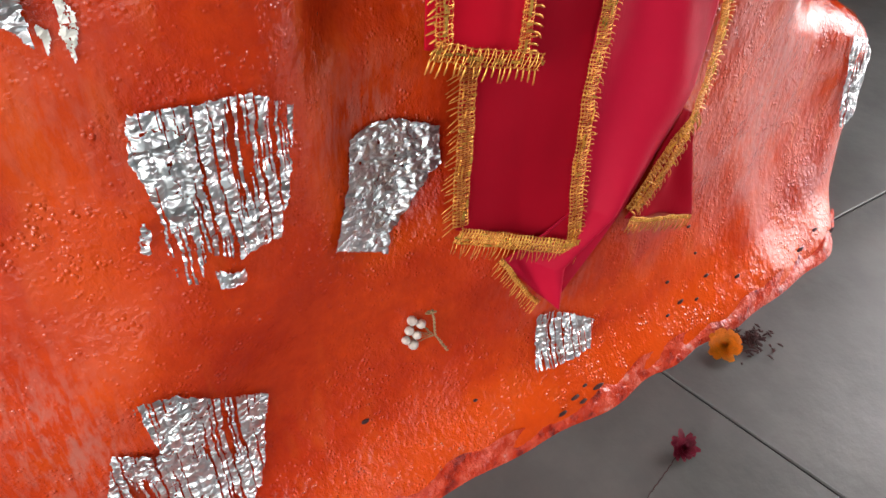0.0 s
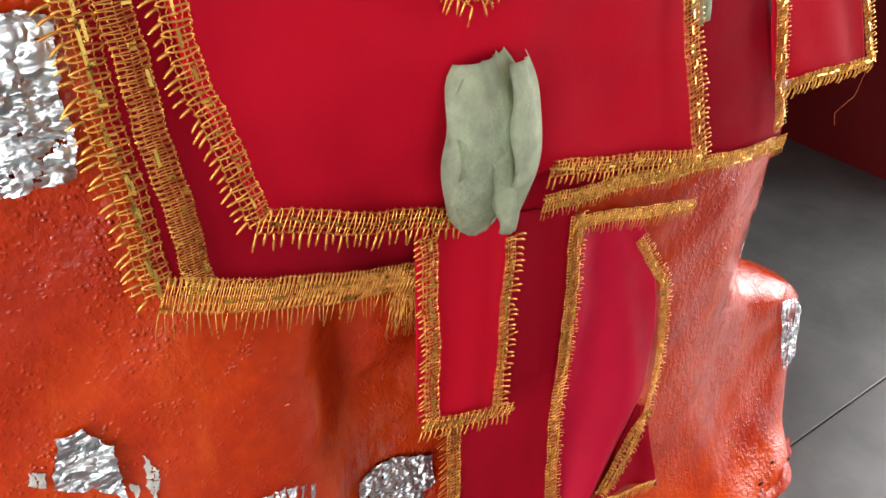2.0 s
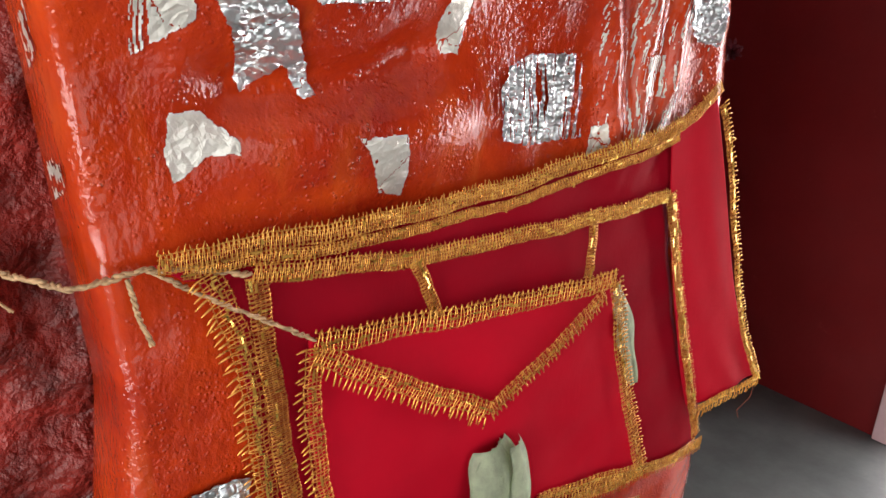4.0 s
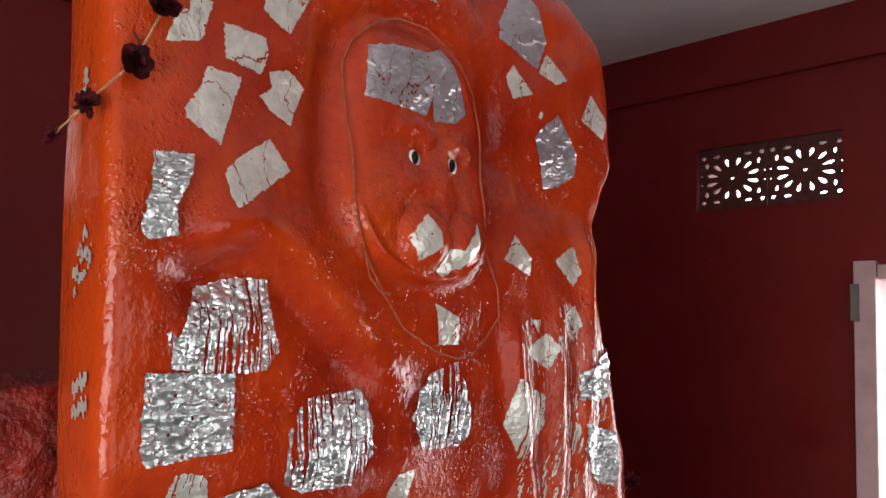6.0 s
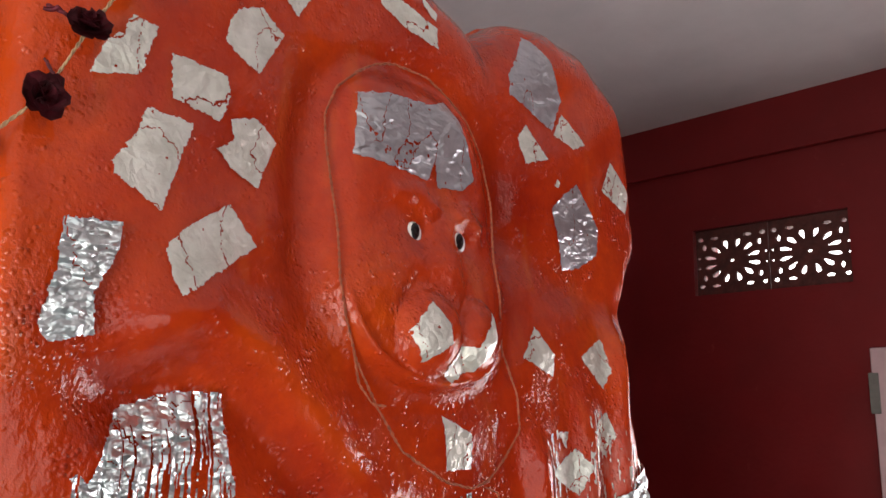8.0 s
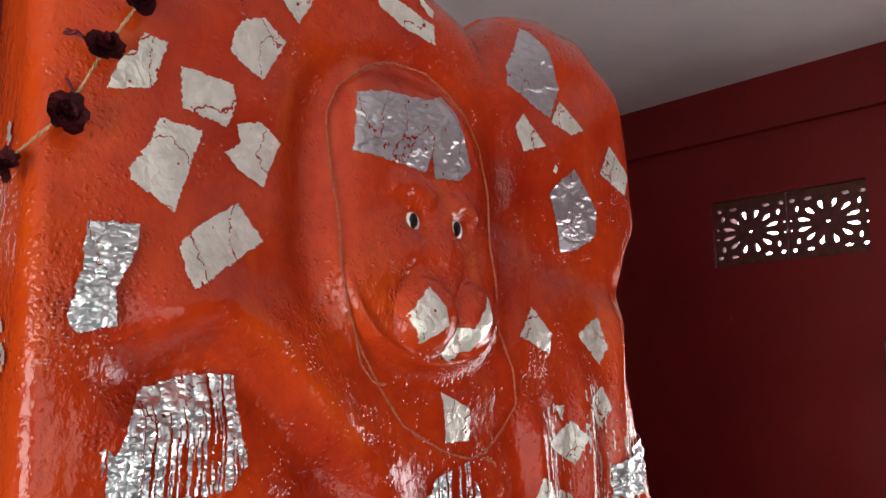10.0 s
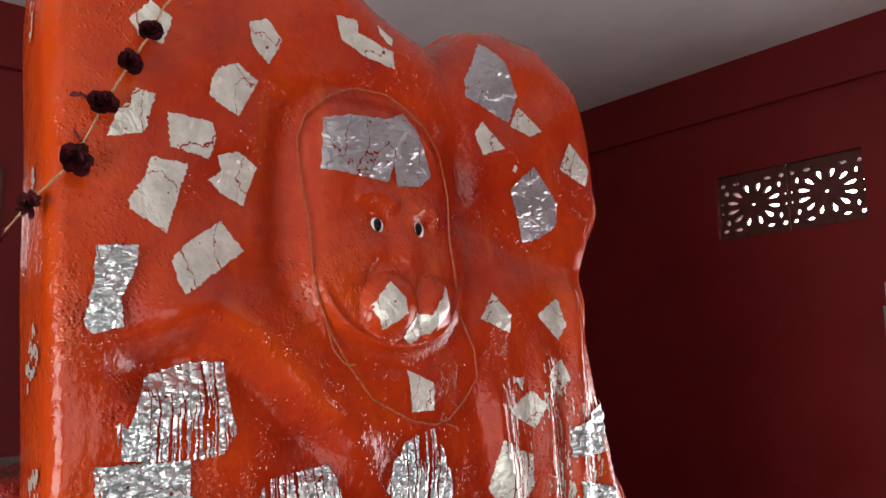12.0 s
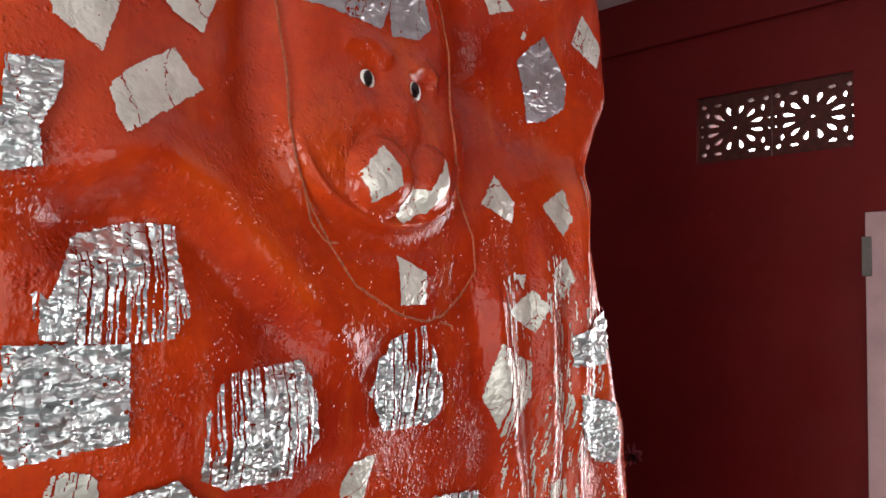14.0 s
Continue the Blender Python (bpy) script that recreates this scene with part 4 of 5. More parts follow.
panel = thing("votive_streamer", "wine satin streamer with gold lace hanging to the idol's foot", "cloth", "satin streamers")
cloth("cloth_panel", panel, [[(0.253, 0.76), (0.386, 0.733)], [(0.240, 0.62), (0.396, 0.56)], [(0.226, 0.503), (0.388, 0.48)], [(0.222, 0.43), (0.374, 0.425)], [(0.215, 0.333), (0.365, 0.262)]], 0.0, WINE, 0.002, 6.0, (-0.008, -0.046))
lace(panel, [(0.380, 0.727), (0.390, 0.566), (0.387, 0.49), (0.372, 0.435), (0.364, 0.37), (0.358, 0.272)], 0.020, 0.003, -1, 0.35, 0.012, (-0.008, -0.046))
lace(panel, [(0.230, 0.51), (0.223, 0.43), (0.217, 0.34)], 0.020, 0.003, 1, 0.3, 0.016, (-0.008, -0.046))
lace(panel, [(0.212, 0.335), (0.284, 0.295), (0.368, 0.266)], 0.020, 0.004, 1, 0.12, 0.018, (-0.008, -0.046))

fold = thing("votive_scarf", "crumpled rose satin scarf tip with gold fringe at the idol's foot", "cloth")
cloth("cloth_panel", fold, [[(0.383, 0.705), (0.495, 0.69)], [(0.386, 0.586), (0.542, 0.578)], [(0.380, 0.47), (0.560, 0.49)], [(0.372, 0.40), (0.546, 0.40)], [(0.358, 0.31), (0.45, 0.287)], [(0.272, 0.272), (0.395, 0.222)], [(0.332, 0.194), (0.352, 0.18)]], 0.008, PINK, 0.014, 7.0)
lace(fold, [(0.483, 0.66), (0.543, 0.578), (0.560, 0.495), (0.552, 0.42), (0.532, 0.372), (0.494, 0.322), (0.45, 0.287)], 0.013, 0.018, -1, 0.2, 0.014)
lace(fold, [(0.268, 0.277), (0.325, 0.19)], 0.006, 0.010, 1, 0.0, 0.016)
cloth("tail", fold, [[(0.535, 0.377), (0.553, 0.365)], [(0.488, 0.32), (0.566, 0.30)], [(0.446, 0.268), (0.592, 0.205)]], 0.006, WINE, 0.005, 8.0)
lace(fold, [(0.548, 0.372), (0.492, 0.332), (0.445, 0.283)], 0.016, 0.010, -1, 0.05, 0.018, tassel=True)
lace(fold, [(0.45, 0.27), (0.515, 0.238), (0.588, 0.207)], 0.006, 0.010, 1, 0.0, 0.018)


# ---- cords, flowers and leaves on the idol ----
def cord(name, pts, r, material, parent=None, strands=2):
    """Twisted cord through 3D points."""
    p, total = along(pts, max(20, int(sum((Vector(b) - Vector(a)).length for a, b in zip(pts, pts[1:])) / 0.002)))
    for _ in range(4):
        p[1:-1] = (p[:-2] + 2 * p[1:-1] + p[2:]) / 4
    V, F = [], []
    s = np.linspace(0, total, len(p))
    for k in range(strands):
        a = s * 520 + 2 * math.pi * k / strands
        q = p + np.stack([np.cos(a), np.sin(a), np.sin(a * 0.7)], -1) * r * 0.55
        tube(V, F, q, r * 0.7, 4)
    return raw(name, V, F, material, parent, smooth=True)


def on(x, z, off):
    return (x, float(surface(x, z)) - off, z)


ring_pts = [(0.149, 2.008), (0.197, 2.01), (0.228, 1.998), (0.258, 1.975), (0.288, 1.942), (0.286, 1.878), (0.276, 1.813), (0.272, 1.768), (0.286, 1.716), (0.306, 1.669), (0.308, 1.632), (0.287, 1.605), (0.259, 1.582),
    (0.234, 1.575), (0.197, 1.583), (0.141, 1.612), (0.111, 1.65), (0.086, 1.691), (0.07, 1.728), (0.064, 1.763), (0.067, 1.808), (0.065, 1.858), (0.062, 1.897), (0.061, 1.925), (0.071, 1.955), (0.095, 1.979), (0.12, 1.997), (0.149, 2.008)]
ring = tagged(cord("thread_loop", [on(x, z, 0.007) for x, z in ring_pts], 0.0013, THREAD), "thin vermilion thread loop hung round the idol's face", "thread")
cord("loose_end", [on(0.084, 1.695, 0.006), on(0.09, 1.671, 0.008), on(0.104, 1.652, 0.009), on(0.118, 1.652, 0.012)], 0.0012, THREAD, ring)
cord("loose_end", [on(0.254, 1.575, 0.006), on(0.265, 1.571, 0.012), on(0.269, 1.565, 0.010)], 0.0012, THREAD, ring)

belt = tagged(cord("waist_twine", [(-1.15, 0.16, 1.25), (-0.6, 0.14, 1.245), (-0.30, 0.12, 1.243), (-0.232, 0.04, 1.235), (-0.20, -0.012, 1.233), on(-0.148, 1.238, 0.012), on(-0.107, 1.231, 0.016), on(-0.062, 1.216, 0.022)], 0.0028, TWINE), "frayed cotton twine tying the skirt round the idol", "twine")
cord("strand", [on(-0.142, 1.235, 0.012), on(-0.09, 1.197, 0.02), on(-0.005, 1.14, 0.03)], 0.0022, TWINE, belt)
cord("strand", [on(-0.16, 1.232, 0.012), on(-0.155, 1.198, 0.014), on(-0.147, 1.172, 0.014)], 0.0022, TWINE, belt)
cord("strand", [(-0.29, 0.115, 1.243), (-0.262, 0.09, 1.225), (-0.232, 0.05, 1.2)], 0.0018, TWINE, belt)
cord("strand", [(-0.27, 0.1, 1.27), (-0.268, 0.098, 1.243), (-0.256, 0.08, 1.235)], 0.0018, TWINE, belt)


cord("loose_thread", loose, 0.0006, THREAD, flank, 1)


def petal_bloom(name, parent, centre, r, count, material, seed, layers=3, flat=0.5, aim=(0, -1, 0), broad=0.42):
    """A small bloom of many curled petals."""
    rg = random.Random(seed)
    bm = bmesh.new()
    turn = Vector((0, 0, 1)).rotation_difference(Vector(aim)).to_matrix().to_4x4()
    for layer in range(layers):
        k = layer / max(1, layers - 1)
        for i in range(count):
            a = 2 * math.pi * (i + 0.5 * (layer % 2)) / count + rg.uniform(-0.2, 0.2)
            ln, tip = r * (1 - 0.55 * k) * rg.uniform(0.8, 1.15), radians(12 + 62 * k + rg.uniform(-12, 12))
            w = r * broad * rg.uniform(0.7, 1.2)
            rows = []
            for f in (0.0, 0.35, 0.7, 1.0):
                wid = w * (0.35, 0.8, 1.0, 0.45)[int(round(f * 3))] * 0.5
                rad, up = ln * f * math.cos(tip), ln * f * math.sin(tip) * flat + r * 0.22 * k + 0.12 * r * math.sin(3 * f + a)
                for sgn, lift in ((-1, 0.12), (0, 0.0), (1, 0.12)):
                    x, y = rad, sgn * wid
                    rows.append(bm.verts.new(turn @ Vector((x * math.cos(a) - y * math.sin(a), x * math.sin(a) + y * math.cos(a), up + lift * wid)) + Vector(centre)))
            for g in range(3):
                for h in range(2):
                    b = g * 3 + h
                    bm.faces.new((rows[b], rows[b + 1], rows[b + 4], rows[b + 3]))
    bmesh.ops.solidify(bm, geom=list(bm.faces), thickness=r * 0.03)
    return part(name, bm, material, parent, smooth=True)


garland = thing("flower_garland", "string of dried dark red roses across the idol's shoulder", "garland")
string = [(-0.06, 2.12), (-0.115, 2.03), (-0.128, 1.997), (-0.148, 1.959), (-0.172, 1.91), (-0.195, 1.852)]
cord("string", [on(x, z, 0.012) for x, z in string] + [(-0.228, -0.012, 1.81), (-0.245, 0.03, 1.78)], 0.0011, TWINE, garland)
for i, (bx, bz, br) in enumerate(((-0.128, 1.997, 0.018), (-0.148, 1.959, 0.018), (-0.172, 1.91, 0.021), (-0.196, 1.851, 0.021))):
    petal_bloom("dried_rose", garland, on(bx, bz, 0.014), br * 0.8, 6, DRYROSE, 30 + i, 5, 1.2, (-0.3 + 0.3 * (i % 2), -1, 0.3 - 0.4 * (i % 2)), 0.9)
petal_bloom("dried_rose", garland, (-0.229, -0.01, 1.806), 0.015, 7, DRYROSE, 41, 4, 0.8, (-0.8, -1, 0.2))
petal_bloom("dried_rose", garland, (-0.245, 0.028, 1.778), 0.013, 6, ROSE, 42, 4, 0.8, (-1, -0.5, 0.2))
tail = thing("dried_flower", "dried dark red flower caught at the idol's flank", "flower")
petal_bloom("bloom", tail, (0.752, 0.05, 1.357), 0.017, 8, DRYROSE, 55, 5, 0.9, (-0.4, -1, 0.1))
cord("stalk", [(0.752, 0.052, 1.357), (0.742, 0.054, 1.342), (0.728, 0.06, 1.325)], 0.0011, STEM, tail, 1)
cord("shrivelled_petal", [on(-0.186, 1.915, 0.012), on(-0.193, 1.92, 0.012), on(-0.2, 1.918, 0.01)], 0.0022, DRYROSE, garland)
cord("shrivelled_petal", [on(-0.194, 1.882, 0.004), on(-0.188, 1.873, 0.004)], 0.0016, DRYROSE, garland)


def leaf_blade(name, parent, base, tip, width, bulge, seed, curl=0.25, facing=(0, -1, 0)):
    """A broad limp leaf with a midrib and wavy rim."""
    rg = random.Random(seed)
    base, tip = Vector(base), Vector(tip)
    ax = (tip - base)
    ln = ax.length
    ax.normalize()
    nrm = Vector(facing)
    nrm = (nrm - ax * nrm.dot(ax)).normalized()
    sd = ax.cross(nrm)
    bm = bmesh.new()
    n, m, rows = 22, 12, []
    for i in range(n + 1):
        f = i / n
        w = width * 0.5 * (math.sin(math.pi * (0.06 + 0.92 * f)) ** 0.48) * (1 + 0.06 * math.sin(9 * f + seed))
        row = []
        for j in range(m + 1):
            g = 2 * j / m - 1
            up = bulge * math.sin(math.pi * f) - curl * w * g * g + 0.03 * width * math.sin(4 * f + 2.1 * g + seed) * abs(g) + 0.0025 * math.sin(13 * f * (1 + 0.2 * g) + seed * 2) * abs(g) - (0.0022 if j == m // 2 else 0)
            row.append(bm.verts.new(base + ax * ln * f + sd * w * g + nrm * up))
        rows.append(row)
    for i in range(n):
        for j in range(m):
            bm.faces.new((rows[i][j], rows[i][j + 1], rows[i + 1][j + 1], rows[i + 1][j]))
    bmesh.ops.solidify(bm, geom=list(bm.faces), thickness=0.0008)
    return part(name, bm, GREEN, parent, smooth=True)


bundle = thing("leaf_offering", "folded withered grey-green betel leaves tucked in the apron", "leaves")
lb = lambda x, z, o: (x, float(drape(np.array([x]), np.array([z]), o)[0]), z)
leaf_blade("leaf", bundle, lb(0.242, 0.928, 0.034), lb(0.258, 0.752, 0.036), 0.122, 0.026, 1.0, 0.3, (0.35, -1, 0.1))
leaf_blade("leaf", bundle, lb(0.226, 0.928, 0.042), lb(0.236, 0.764, 0.046), 0.095, 0.022, 2.0, 0.35, (0.1, -1, 0.1))
leaf_blade("leaf", bundle, lb(0.266, 0.925, 0.044), lb(0.278, 0.766, 0.046), 0.072, 0.018, 3.0, 0.45, (0.7, -1, 0.1))
leaf_blade("leaf", bundle, lb(0.246, 0.882, 0.056), lb(0.268, 0.757, 0.056), 0.06, 0.010, 4.0, 0.3, (0.3, -1, 0.1))
tucked = thing("leaf_offering", "single withered leaf tucked behind the apron's lace", "leaves")
leaf_blade("leaf", tucked, lb(0.452, 1.075, 0.020), lb(0.522, 0.905, 0.020), 0.04, 0.004, 5.0, 0.2, (0.1, -1, 0.0))


def sprig():
    t = thing("berry_sprig", "dry sprig of pale grey berries on the idol's foot", "sprig")
    spots = [(0.172, 0.212), (0.168, 0.199), (0.176, 0.19), (0.171, 0.178), (0.182, 0.204), (0.163, 0.187)]
    for i, (x, z) in enumerate(spots):
        bm = bmesh.new()
        r = 0.0062 - 0.0004 * (i % 3)
        bmesh.ops.create_icosphere(bm, subdivisions=2, radius=r, matrix=Matrix.Translation(on(x, z, 0.006)) @ Matrix.Diagonal((1, 1, 0.92, 1)))
        for v in bm.verts:
            v.co += Vector((0.0004 * math.sin(900 * v.co.z + i), 0, 0.0003 * math.sin(800 * v.co.x)))
        part("berry", bm, BERRY, t, smooth=True)
        cord("stalk", [on(x, z, 0.004), on(0.5 * (x + 0.196), 0.5 * (z + 0.185), 0.006), on(0.196, 0.182, 0.006)], 0.0008, STEM, t, 1)
    cord("stem", [on(0.193, 0.224, 0.012), on(0.197, 0.205, 0.008), on(0.198, 0.182, 0.006), on(0.214, 0.15, 0.004)], 0.0015, STEM, t)
    cord("stem", [on(0.186, 0.222, 0.012), on(0.197, 0.221, 0.011)], 0.0022, STEM, t)


sprig()

# ---- the floor and what lies on it ----
def slab_tile(x0, x1, y0, y1, slant):
    g = 0.0012
    bm = bmesh.new()
    bend = lambda x: x + 0.22 * (y1 - y0) if slant and abs(x - 0.51) < 0.01 else x
    q = [(bend(x0) + g, y0 + g), (bend(x1) - g, y0 + g), (x1 - g, y1 - g), (x0 + g, y1 - g)]
    lo = [bm.verts.new((x, y, -0.03)) for x, y in q]
    hi = [bm.verts.new((x, y, 0.0)) for x, y in q]
    bm.faces.new(hi)
    bm.faces.new(lo[::-1])
    for i in range(4):
        bm.faces.new((lo[i], lo[(i + 1) % 4], hi[(i + 1) % 4], hi[i]))
    bmesh.ops.bevel(bm, geom=[e for e in bm.edges if all(v.co.z > -0.01 for v in e.verts)], offset=0.002, segments=1, affect="EDGES")
    part("tile", bm, SLATE, floor)


YS, XS = [-3.0, -1.45, -0.05, 1.3, NY], [-2.6, -1.1, 0.51, 2.25]
for y0, y1 in zip(YS, YS[1:]):
    for x0, x1 in zip(XS, XS[1:]):
        sl = y0 == -1.45
        slab_tile(x0, x1, y0, y1, sl)

marigold = thing("marigold_flower", "fresh orange marigold head lying on the slate floor", "flower")
petal_bloom("bloom", marigold, (0.632, -0.153, 0.012), 0.025, 16, MARIGOLD, 5, 8, 0.9, (-0.3, -0.4, 0.9), 0.5)
rose = thing("rose_flower", "small crimson flower with a thin stalk on the slate floor", "flower")
petal_bloom("bloom", rose, (0.457, -0.240, 0.010), 0.021, 10, ROSE, 6, 6, 0.9, (-0.1, -0.6, 0.7))
cord("stalk", [(0.462, -0.238, 0.006), (0.43, -0.25, 0.004), (0.37, -0.268, 0.004)], 0.0008, SOOT, rose, 1)
heap = thing("petal_heap", "heap of shrivelled black petals beside the marigold", "petals")
hr = random.Random(3)
V, F = [], []
for i in range(120):
    a, d = hr.uniform(0, 6.28), abs(hr.gauss(0, 0.016))
    c = np.array([0.684 + d * math.cos(a) * 1.3, -0.166 + d * math.sin(a), 0.004 + max(0, 0.014 - d * 0.6) * hr.random()])
    w, dz = hr.uniform(0, 6.28), hr.uniform(-0.4, 0.6)
    u = np.array([math.cos(w), math.sin(w), dz]) * hr.uniform(0.003, 0.007)
    tube(V, F, [c - u, c - 0.3 * u + (0, 0, 0.001), c + 0.4 * u + (0, 0, 0.001), c + u], [0.0006, 0.0017, 0.0016, 0.0004], 4)
tagged(raw("petals", V, F, SOOT, heap, smooth=True), kind="stuff")


def flakes(spots, label):
    """Dark crumbs of burnt offering, each a rough flat pat."""
    for i, (p, r) in enumerate(spots):
        fr = random.Random(90 + i + int(1000 * r))
        bm = bmesh.new()
        bmesh.ops.create_icosphere(bm, subdivisions=2, radius=1.0)
        for v in bm.verts:
            k = 1 + 0.25 * math.sin(4 * v.co.x + i) * math.cos(5 * v.co.z + 2 * i) + fr.uniform(-0.06, 0.06)
            v.co = Vector((v.co.x * r * k, v.co.y * 0.0018, v.co.z * r * 0.75 * k)) + Vector(p)
        tagged(part("residue_flake", bm, SOOT, smooth=True), label, "residue", "dark residue flakes")


flakes([(on(x, z, 0.0012), r) for x, z, r in ((0.415, 0.028, 0.009), (0.385, 0.022, 0.006), (0.375, 0.03, 0.007), (0.35, 0.02, 0.007), (0.395, 0.036, 0.004), (0.60, 0.055, 0.006), (0.57, 0.05, 0.004), (0.63, 0.05, 0.004),
    (0.66, 0.07, 0.005), (0.72, 0.05, 0.006), (0.58, 0.09, 0.004), (0.62, 0.16, 0.0035), (0.64, 0.11, 0.003), (0.1, 0.1, 0.005), (0.24, 0.07, 0.003), (0.98, 0.02, 0.007), (0.93, 0.04, 0.006), (0.88, 0.03, 0.008))], "dark crumb of residue stuck on the idol's foot")


def crust():
    """Lumpy spilled paint along the foot of the idol."""
    V, F = [], []
    cr = random.Random(12)
    n = 260
    rows = []
    for i in range(n):
        x = -0.25 + 1.27 * i / (n - 1)
        y0 = float(surface(x, 0.004))
        row = []
        for k in range(7):
            f = k / 6
            y = y0 + 0.012 - 0.021 * f - 0.003 * math.sin(37 * x + 2.0 * math.sin(11 * x)) * f
            z = 0.027 * (1 - f) ** 0.8 * (0.8 + 0.35 * math.sin(53 * x + 4 * f) * math.sin(29 * x)) + (0.0012 if k < 6 else -0.001) + cr.uniform(0, 0.0025) * (1 - f)
            row.append(len(V))
            V.append((x, y, z))
        rows.append(row)
    for a, b in zip(rows, rows[1:]):
        for k in range(6):
            F.append((a[k], a[k + 1], b[k + 1], b[k]))
    return raw("paint_crust", V, F, CRUST, smooth=True)


tagged(crust(), "lumpy crust of spilled vermilion paint along the idol's foot", "paint crust")

# ---- the rest of the room ----
def masonry():
    t = thing("masonry_plinth", "rough red-painted rubble plinth topped by a grey slab beside the idol", "plinth")
    n, m = 110, 150
    V, F = [], []
    for j in range(m + 1):
        for i in range(n + 1):
            x = -1.7 + 1.545 * i / n
            arc = j / m * 1.67
            y, z = (0.13, arc) if arc < 1.535 else (0.13 + (arc - 1.535), 1.535)
            k = 0.024 * noise.noise((x * 9, z * 9 + y * 9, 1.0)) + 0.018 * noise.noise((x * 23, z * 23 + y * 20, 4.0)) + 0.010 * noise.noise((x * 60, z * 60 + y * 50, 7.0))
            if arc < 1.535:
                y -= k + 0.02 * math.exp(-((arc - 1.5) / 0.08) ** 2) - 0.03 * math.exp(-((1.535 - arc) / 0.03))
            else:
                z += k
            V.append((x, y, z))
    for j in range(m):
        for i in range(n):
            a = j * (n + 1) + i
            F.append((a, a + 1, a + n + 2, a + n + 1))
    k = len(V)
    edge = [j * (n + 1) + n for j in range(m + 1)]
    V.append((-0.16, 0.30, 0.0))
    for a, b in zip(edge, edge[1:]):
        F.append((a, k, b))
    raw("rubble", V, F, MASON, t, smooth=True)
    part("slab", boxes(((-1.7, 0.26, 1.42), (0.1, 0.85, 1.50)), bevel=0.008), SLAB, t, "dusty grey stone slab")
    part("core", boxes(((-1.68, 0.3, 0.0), (0.05, 0.82, 1.418))), MASON, t)


masonry()


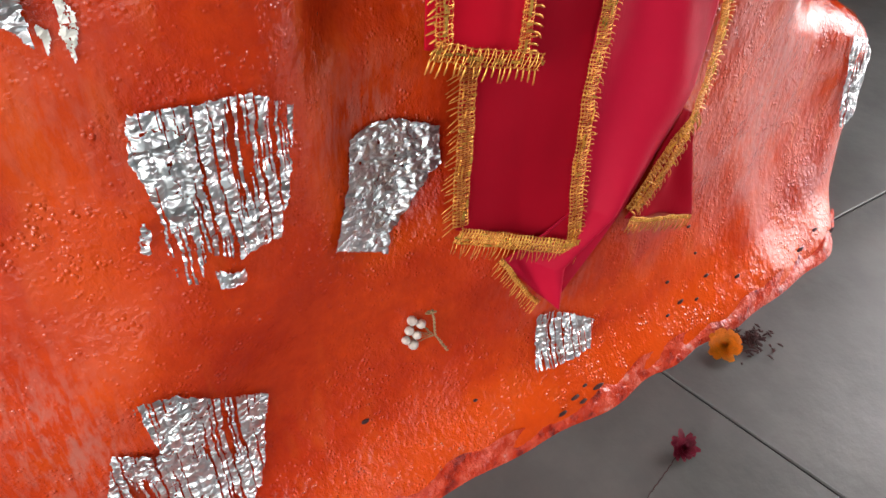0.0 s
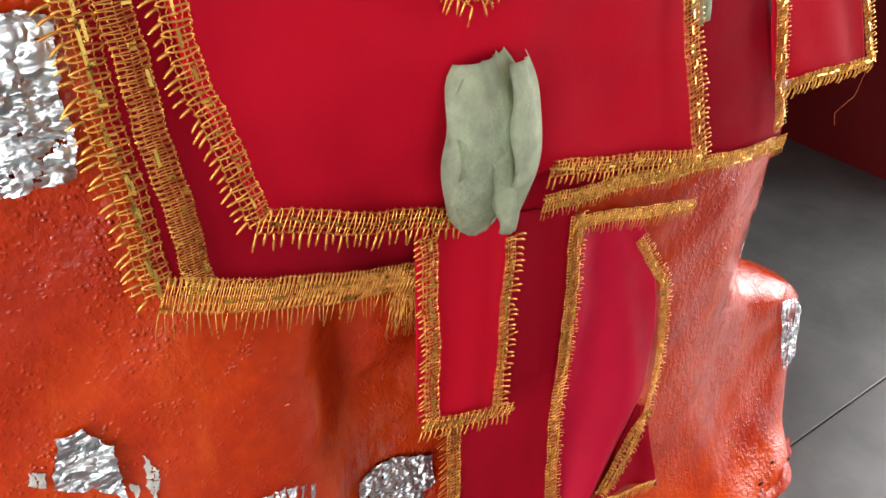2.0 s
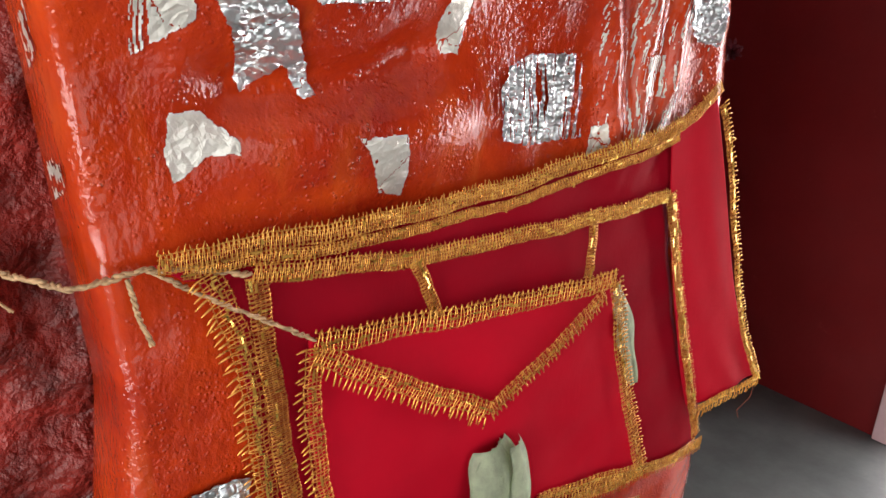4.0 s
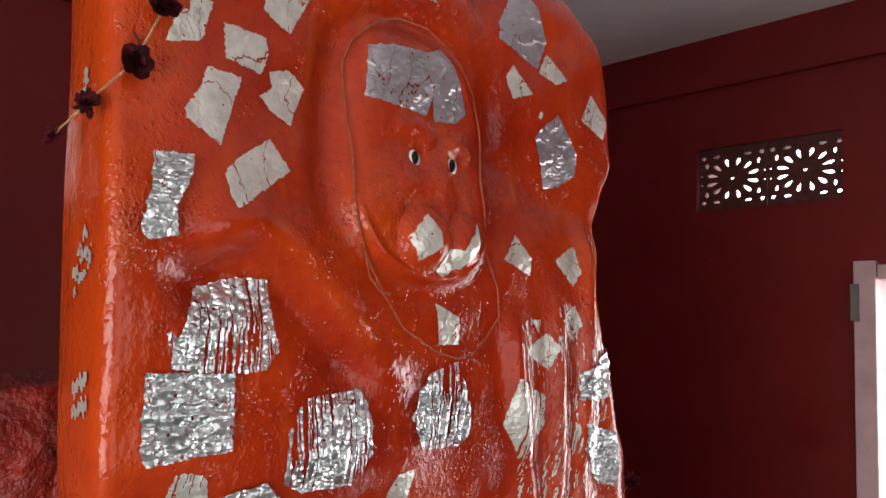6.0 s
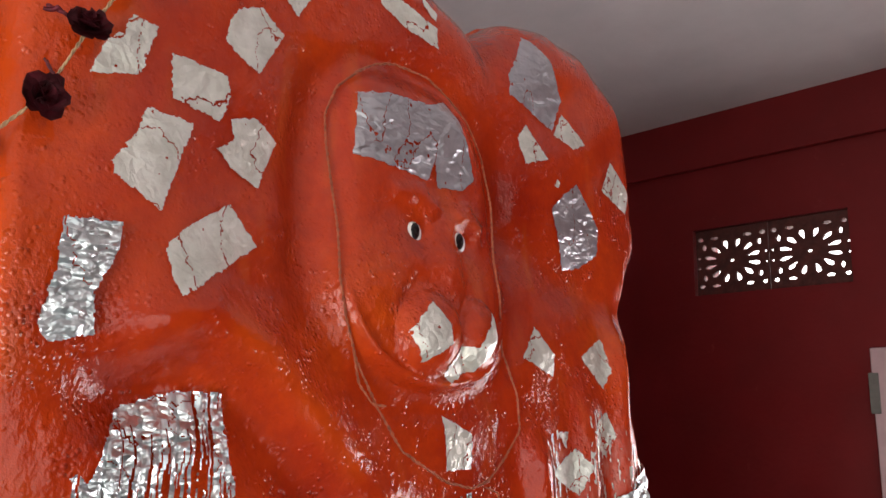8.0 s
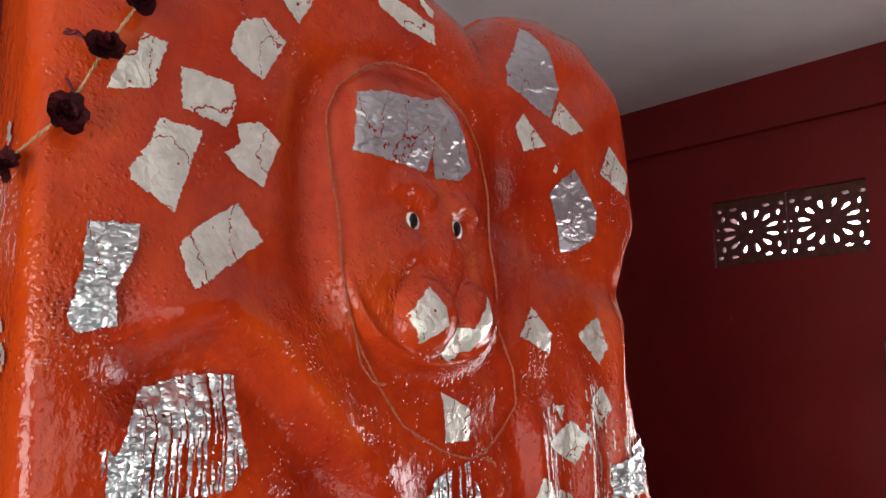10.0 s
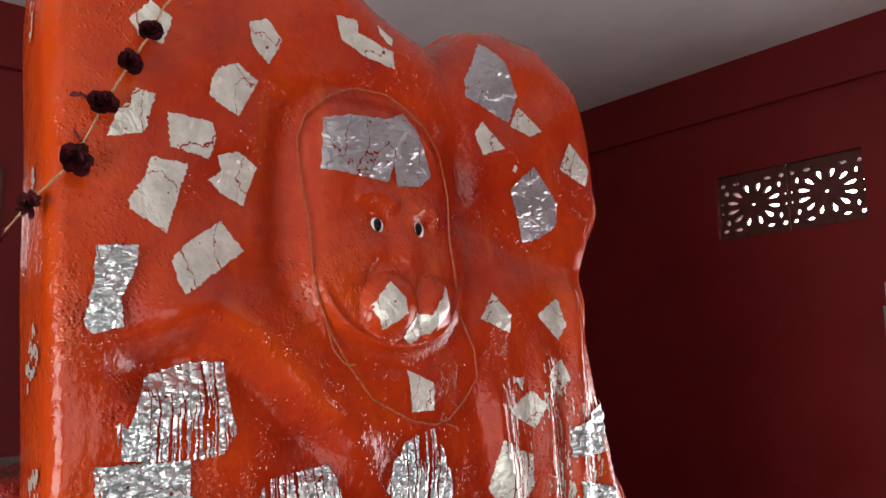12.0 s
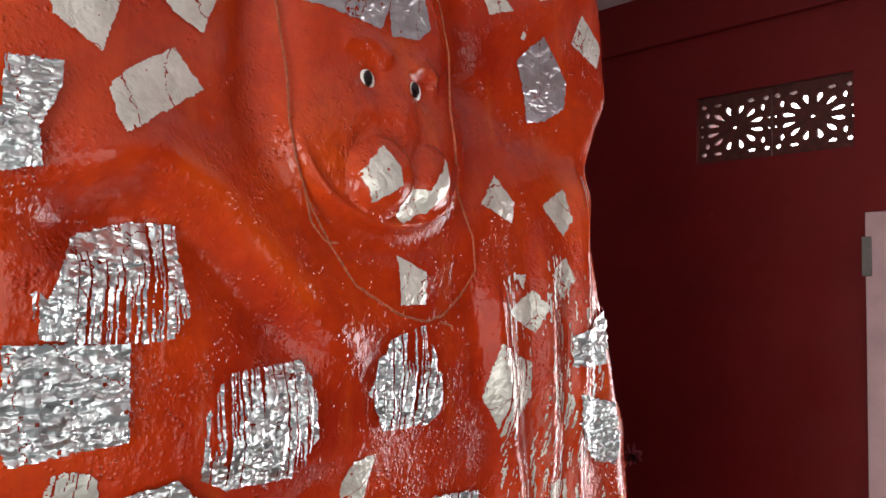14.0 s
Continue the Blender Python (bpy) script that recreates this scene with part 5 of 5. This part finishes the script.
def jali(size_y, size_z, depth):
    """A cast grille block, pierced by a wheel of drop-shaped holes; in the plane x = 0."""
    c = 0.0024
    ny, nz = int(size_y / c), int(size_z / c)
    gy, gz = (np.arange(ny) + 0.5) * c - ny * c / 2, (np.arange(nz) + 0.5) * c - nz * c / 2
    A, B = np.meshgrid(gy / (size_y / 2), gz / (size_z / 2))
    k = 12
    B = B / 0.84
    r, th = np.hypot(A, B), np.arctan2(B, A)
    ph = (th * k / (2 * math.pi)) % 1 - 0.5
    lat = ph * 2 * math.pi / k * r
    hole = (((r - 0.61) / 0.17) ** 2 + (lat / (0.092 * np.clip(2.2 * r - 0.62, 0.1, 1))) ** 2 < 1) | (r < 0.06)
    for cy, cz, sy, sz in ((0.86, 0.86, 0.075, 0.075), (0.76, 0.56, 0.055, 0.11), (0.46, 0.87, 0.11, 0.06), (0.92, 0.18, 0.04, 0.05)):
        hole |= ((np.abs(A) - cy) / sy) ** 2 + ((np.abs(B) - cz) / sz) ** 2 < 1
    solid = ~hole
    V, F = [], []
    idx = {}

    def vert(i, j, d):
        if (i, j, d) not in idx:
            idx[i, j, d] = len(V)
            V.append((d * depth, (i - ny / 2) * c, (j - nz / 2) * c))
        return idx[i, j, d]

    pad = np.pad(solid, 1)
    for j in range(nz):
        for i in range(ny):
            if solid[j, i]:
                F.append((vert(i, j, 0), vert(i, j + 1, 0), vert(i + 1, j + 1, 0), vert(i + 1, j, 0)))
                F.append((vert(i, j, 1), vert(i + 1, j, 1), vert(i + 1, j + 1, 1), vert(i, j + 1, 1)))
                for dj, di, a, b in ((0, 1, (i + 1, j), (i + 1, j + 1)), (0, -1, (i, j + 1), (i, j)), (1, 0, (i + 1, j + 1), (i, j + 1)), (-1, 0, (i, j), (i + 1, j))):
                    if not pad[j + 1 + dj, i + 1 + di]:
                        F.append((vert(*a, 0), vert(*b, 0), vert(*b, 1), vert(*a, 1)))
    return raw("jali_block", V, F, GRILLE)


def window(name, m, label):
    w = tagged(new(name), label, "window", kind="structure")
    w.matrix_world = m
    for k, yy in enumerate((-0.1325, 0.1325)):
        b = jali(0.262, 0.236, 0.014) if "first" not in BLOCK else BLOCK["first"].copy()
        if "first" in BLOCK:
            scene.collection.objects.link(b)
        BLOCK.setdefault("first", b)
        b.parent, b.location = w, (0.02, yy, 0)
    part("window_frame", boxes(((0.018, -0.268, 0.119), (0.2, 0.268, 0.1195)), ((0.018, -0.268, -0.1195), (0.2, 0.268, -0.119))), GRILLE, w)


BLOCK = {}
window("window_1", pose(EX, 0.485, 2.205), "pair of pierced cement grille blocks in the maroon wall")
window("window_2", pose(-0.28, NY, 2.078, 0, 0, 90) @ Matrix.Diagonal((1, 1, 1.26, 1)), "pierced cement grille blocks high in the rear wall")

part("window_surround", boxes(((-0.012, NY - 0.012, 1.90), (0.042, NY + 0.0, 2.256)), ((-0.60, NY - 0.012, 1.90), (-0.548, NY, 2.256)), ((-0.547, NY - 0.012, 2.228), (-0.013, NY, 2.256)), ((-0.547, NY - 0.012, 1.90), (-0.013, NY, 1.928)), bevel=0.002), GRILLE, wall_north)

door = tagged(new("door_1"), "pinkish painted door frame standing open to bright daylight", "door", kind="structure")
part("door_frame", boxes(((EX - 0.025, 0.118, 0.0), (EX + 0.12, 0.185, 1.875)), ((EX - 0.02, -1.06, 1.815), (EX + 0.12, 0.115, 1.862)), ((EX - 0.025, -1.06, 0.0), (EX + 0.12, -1.003, 1.81)), bevel=0.004), DOORPAINT, door)
part("hinge", boxes(((EX - 0.034, 0.165, 1.68), (EX - 0.026, 0.192, 1.80)), bevel=0.002), SLAB, door, "dark iron hinge")

for nm, lo, hi in (("backdrop_east", (EX + 1.4, -3.5, -0.06), (EX + 1.45, 3.5, 4.5)), ("backdrop_north", (-3.0, NY + 1.4, -0.06), (3.0, NY + 1.45, 4.5))):
    tagged(part(nm, boxes((lo, hi)), DAY), "overexposed daylight outside", "backdrop", kind="structure")
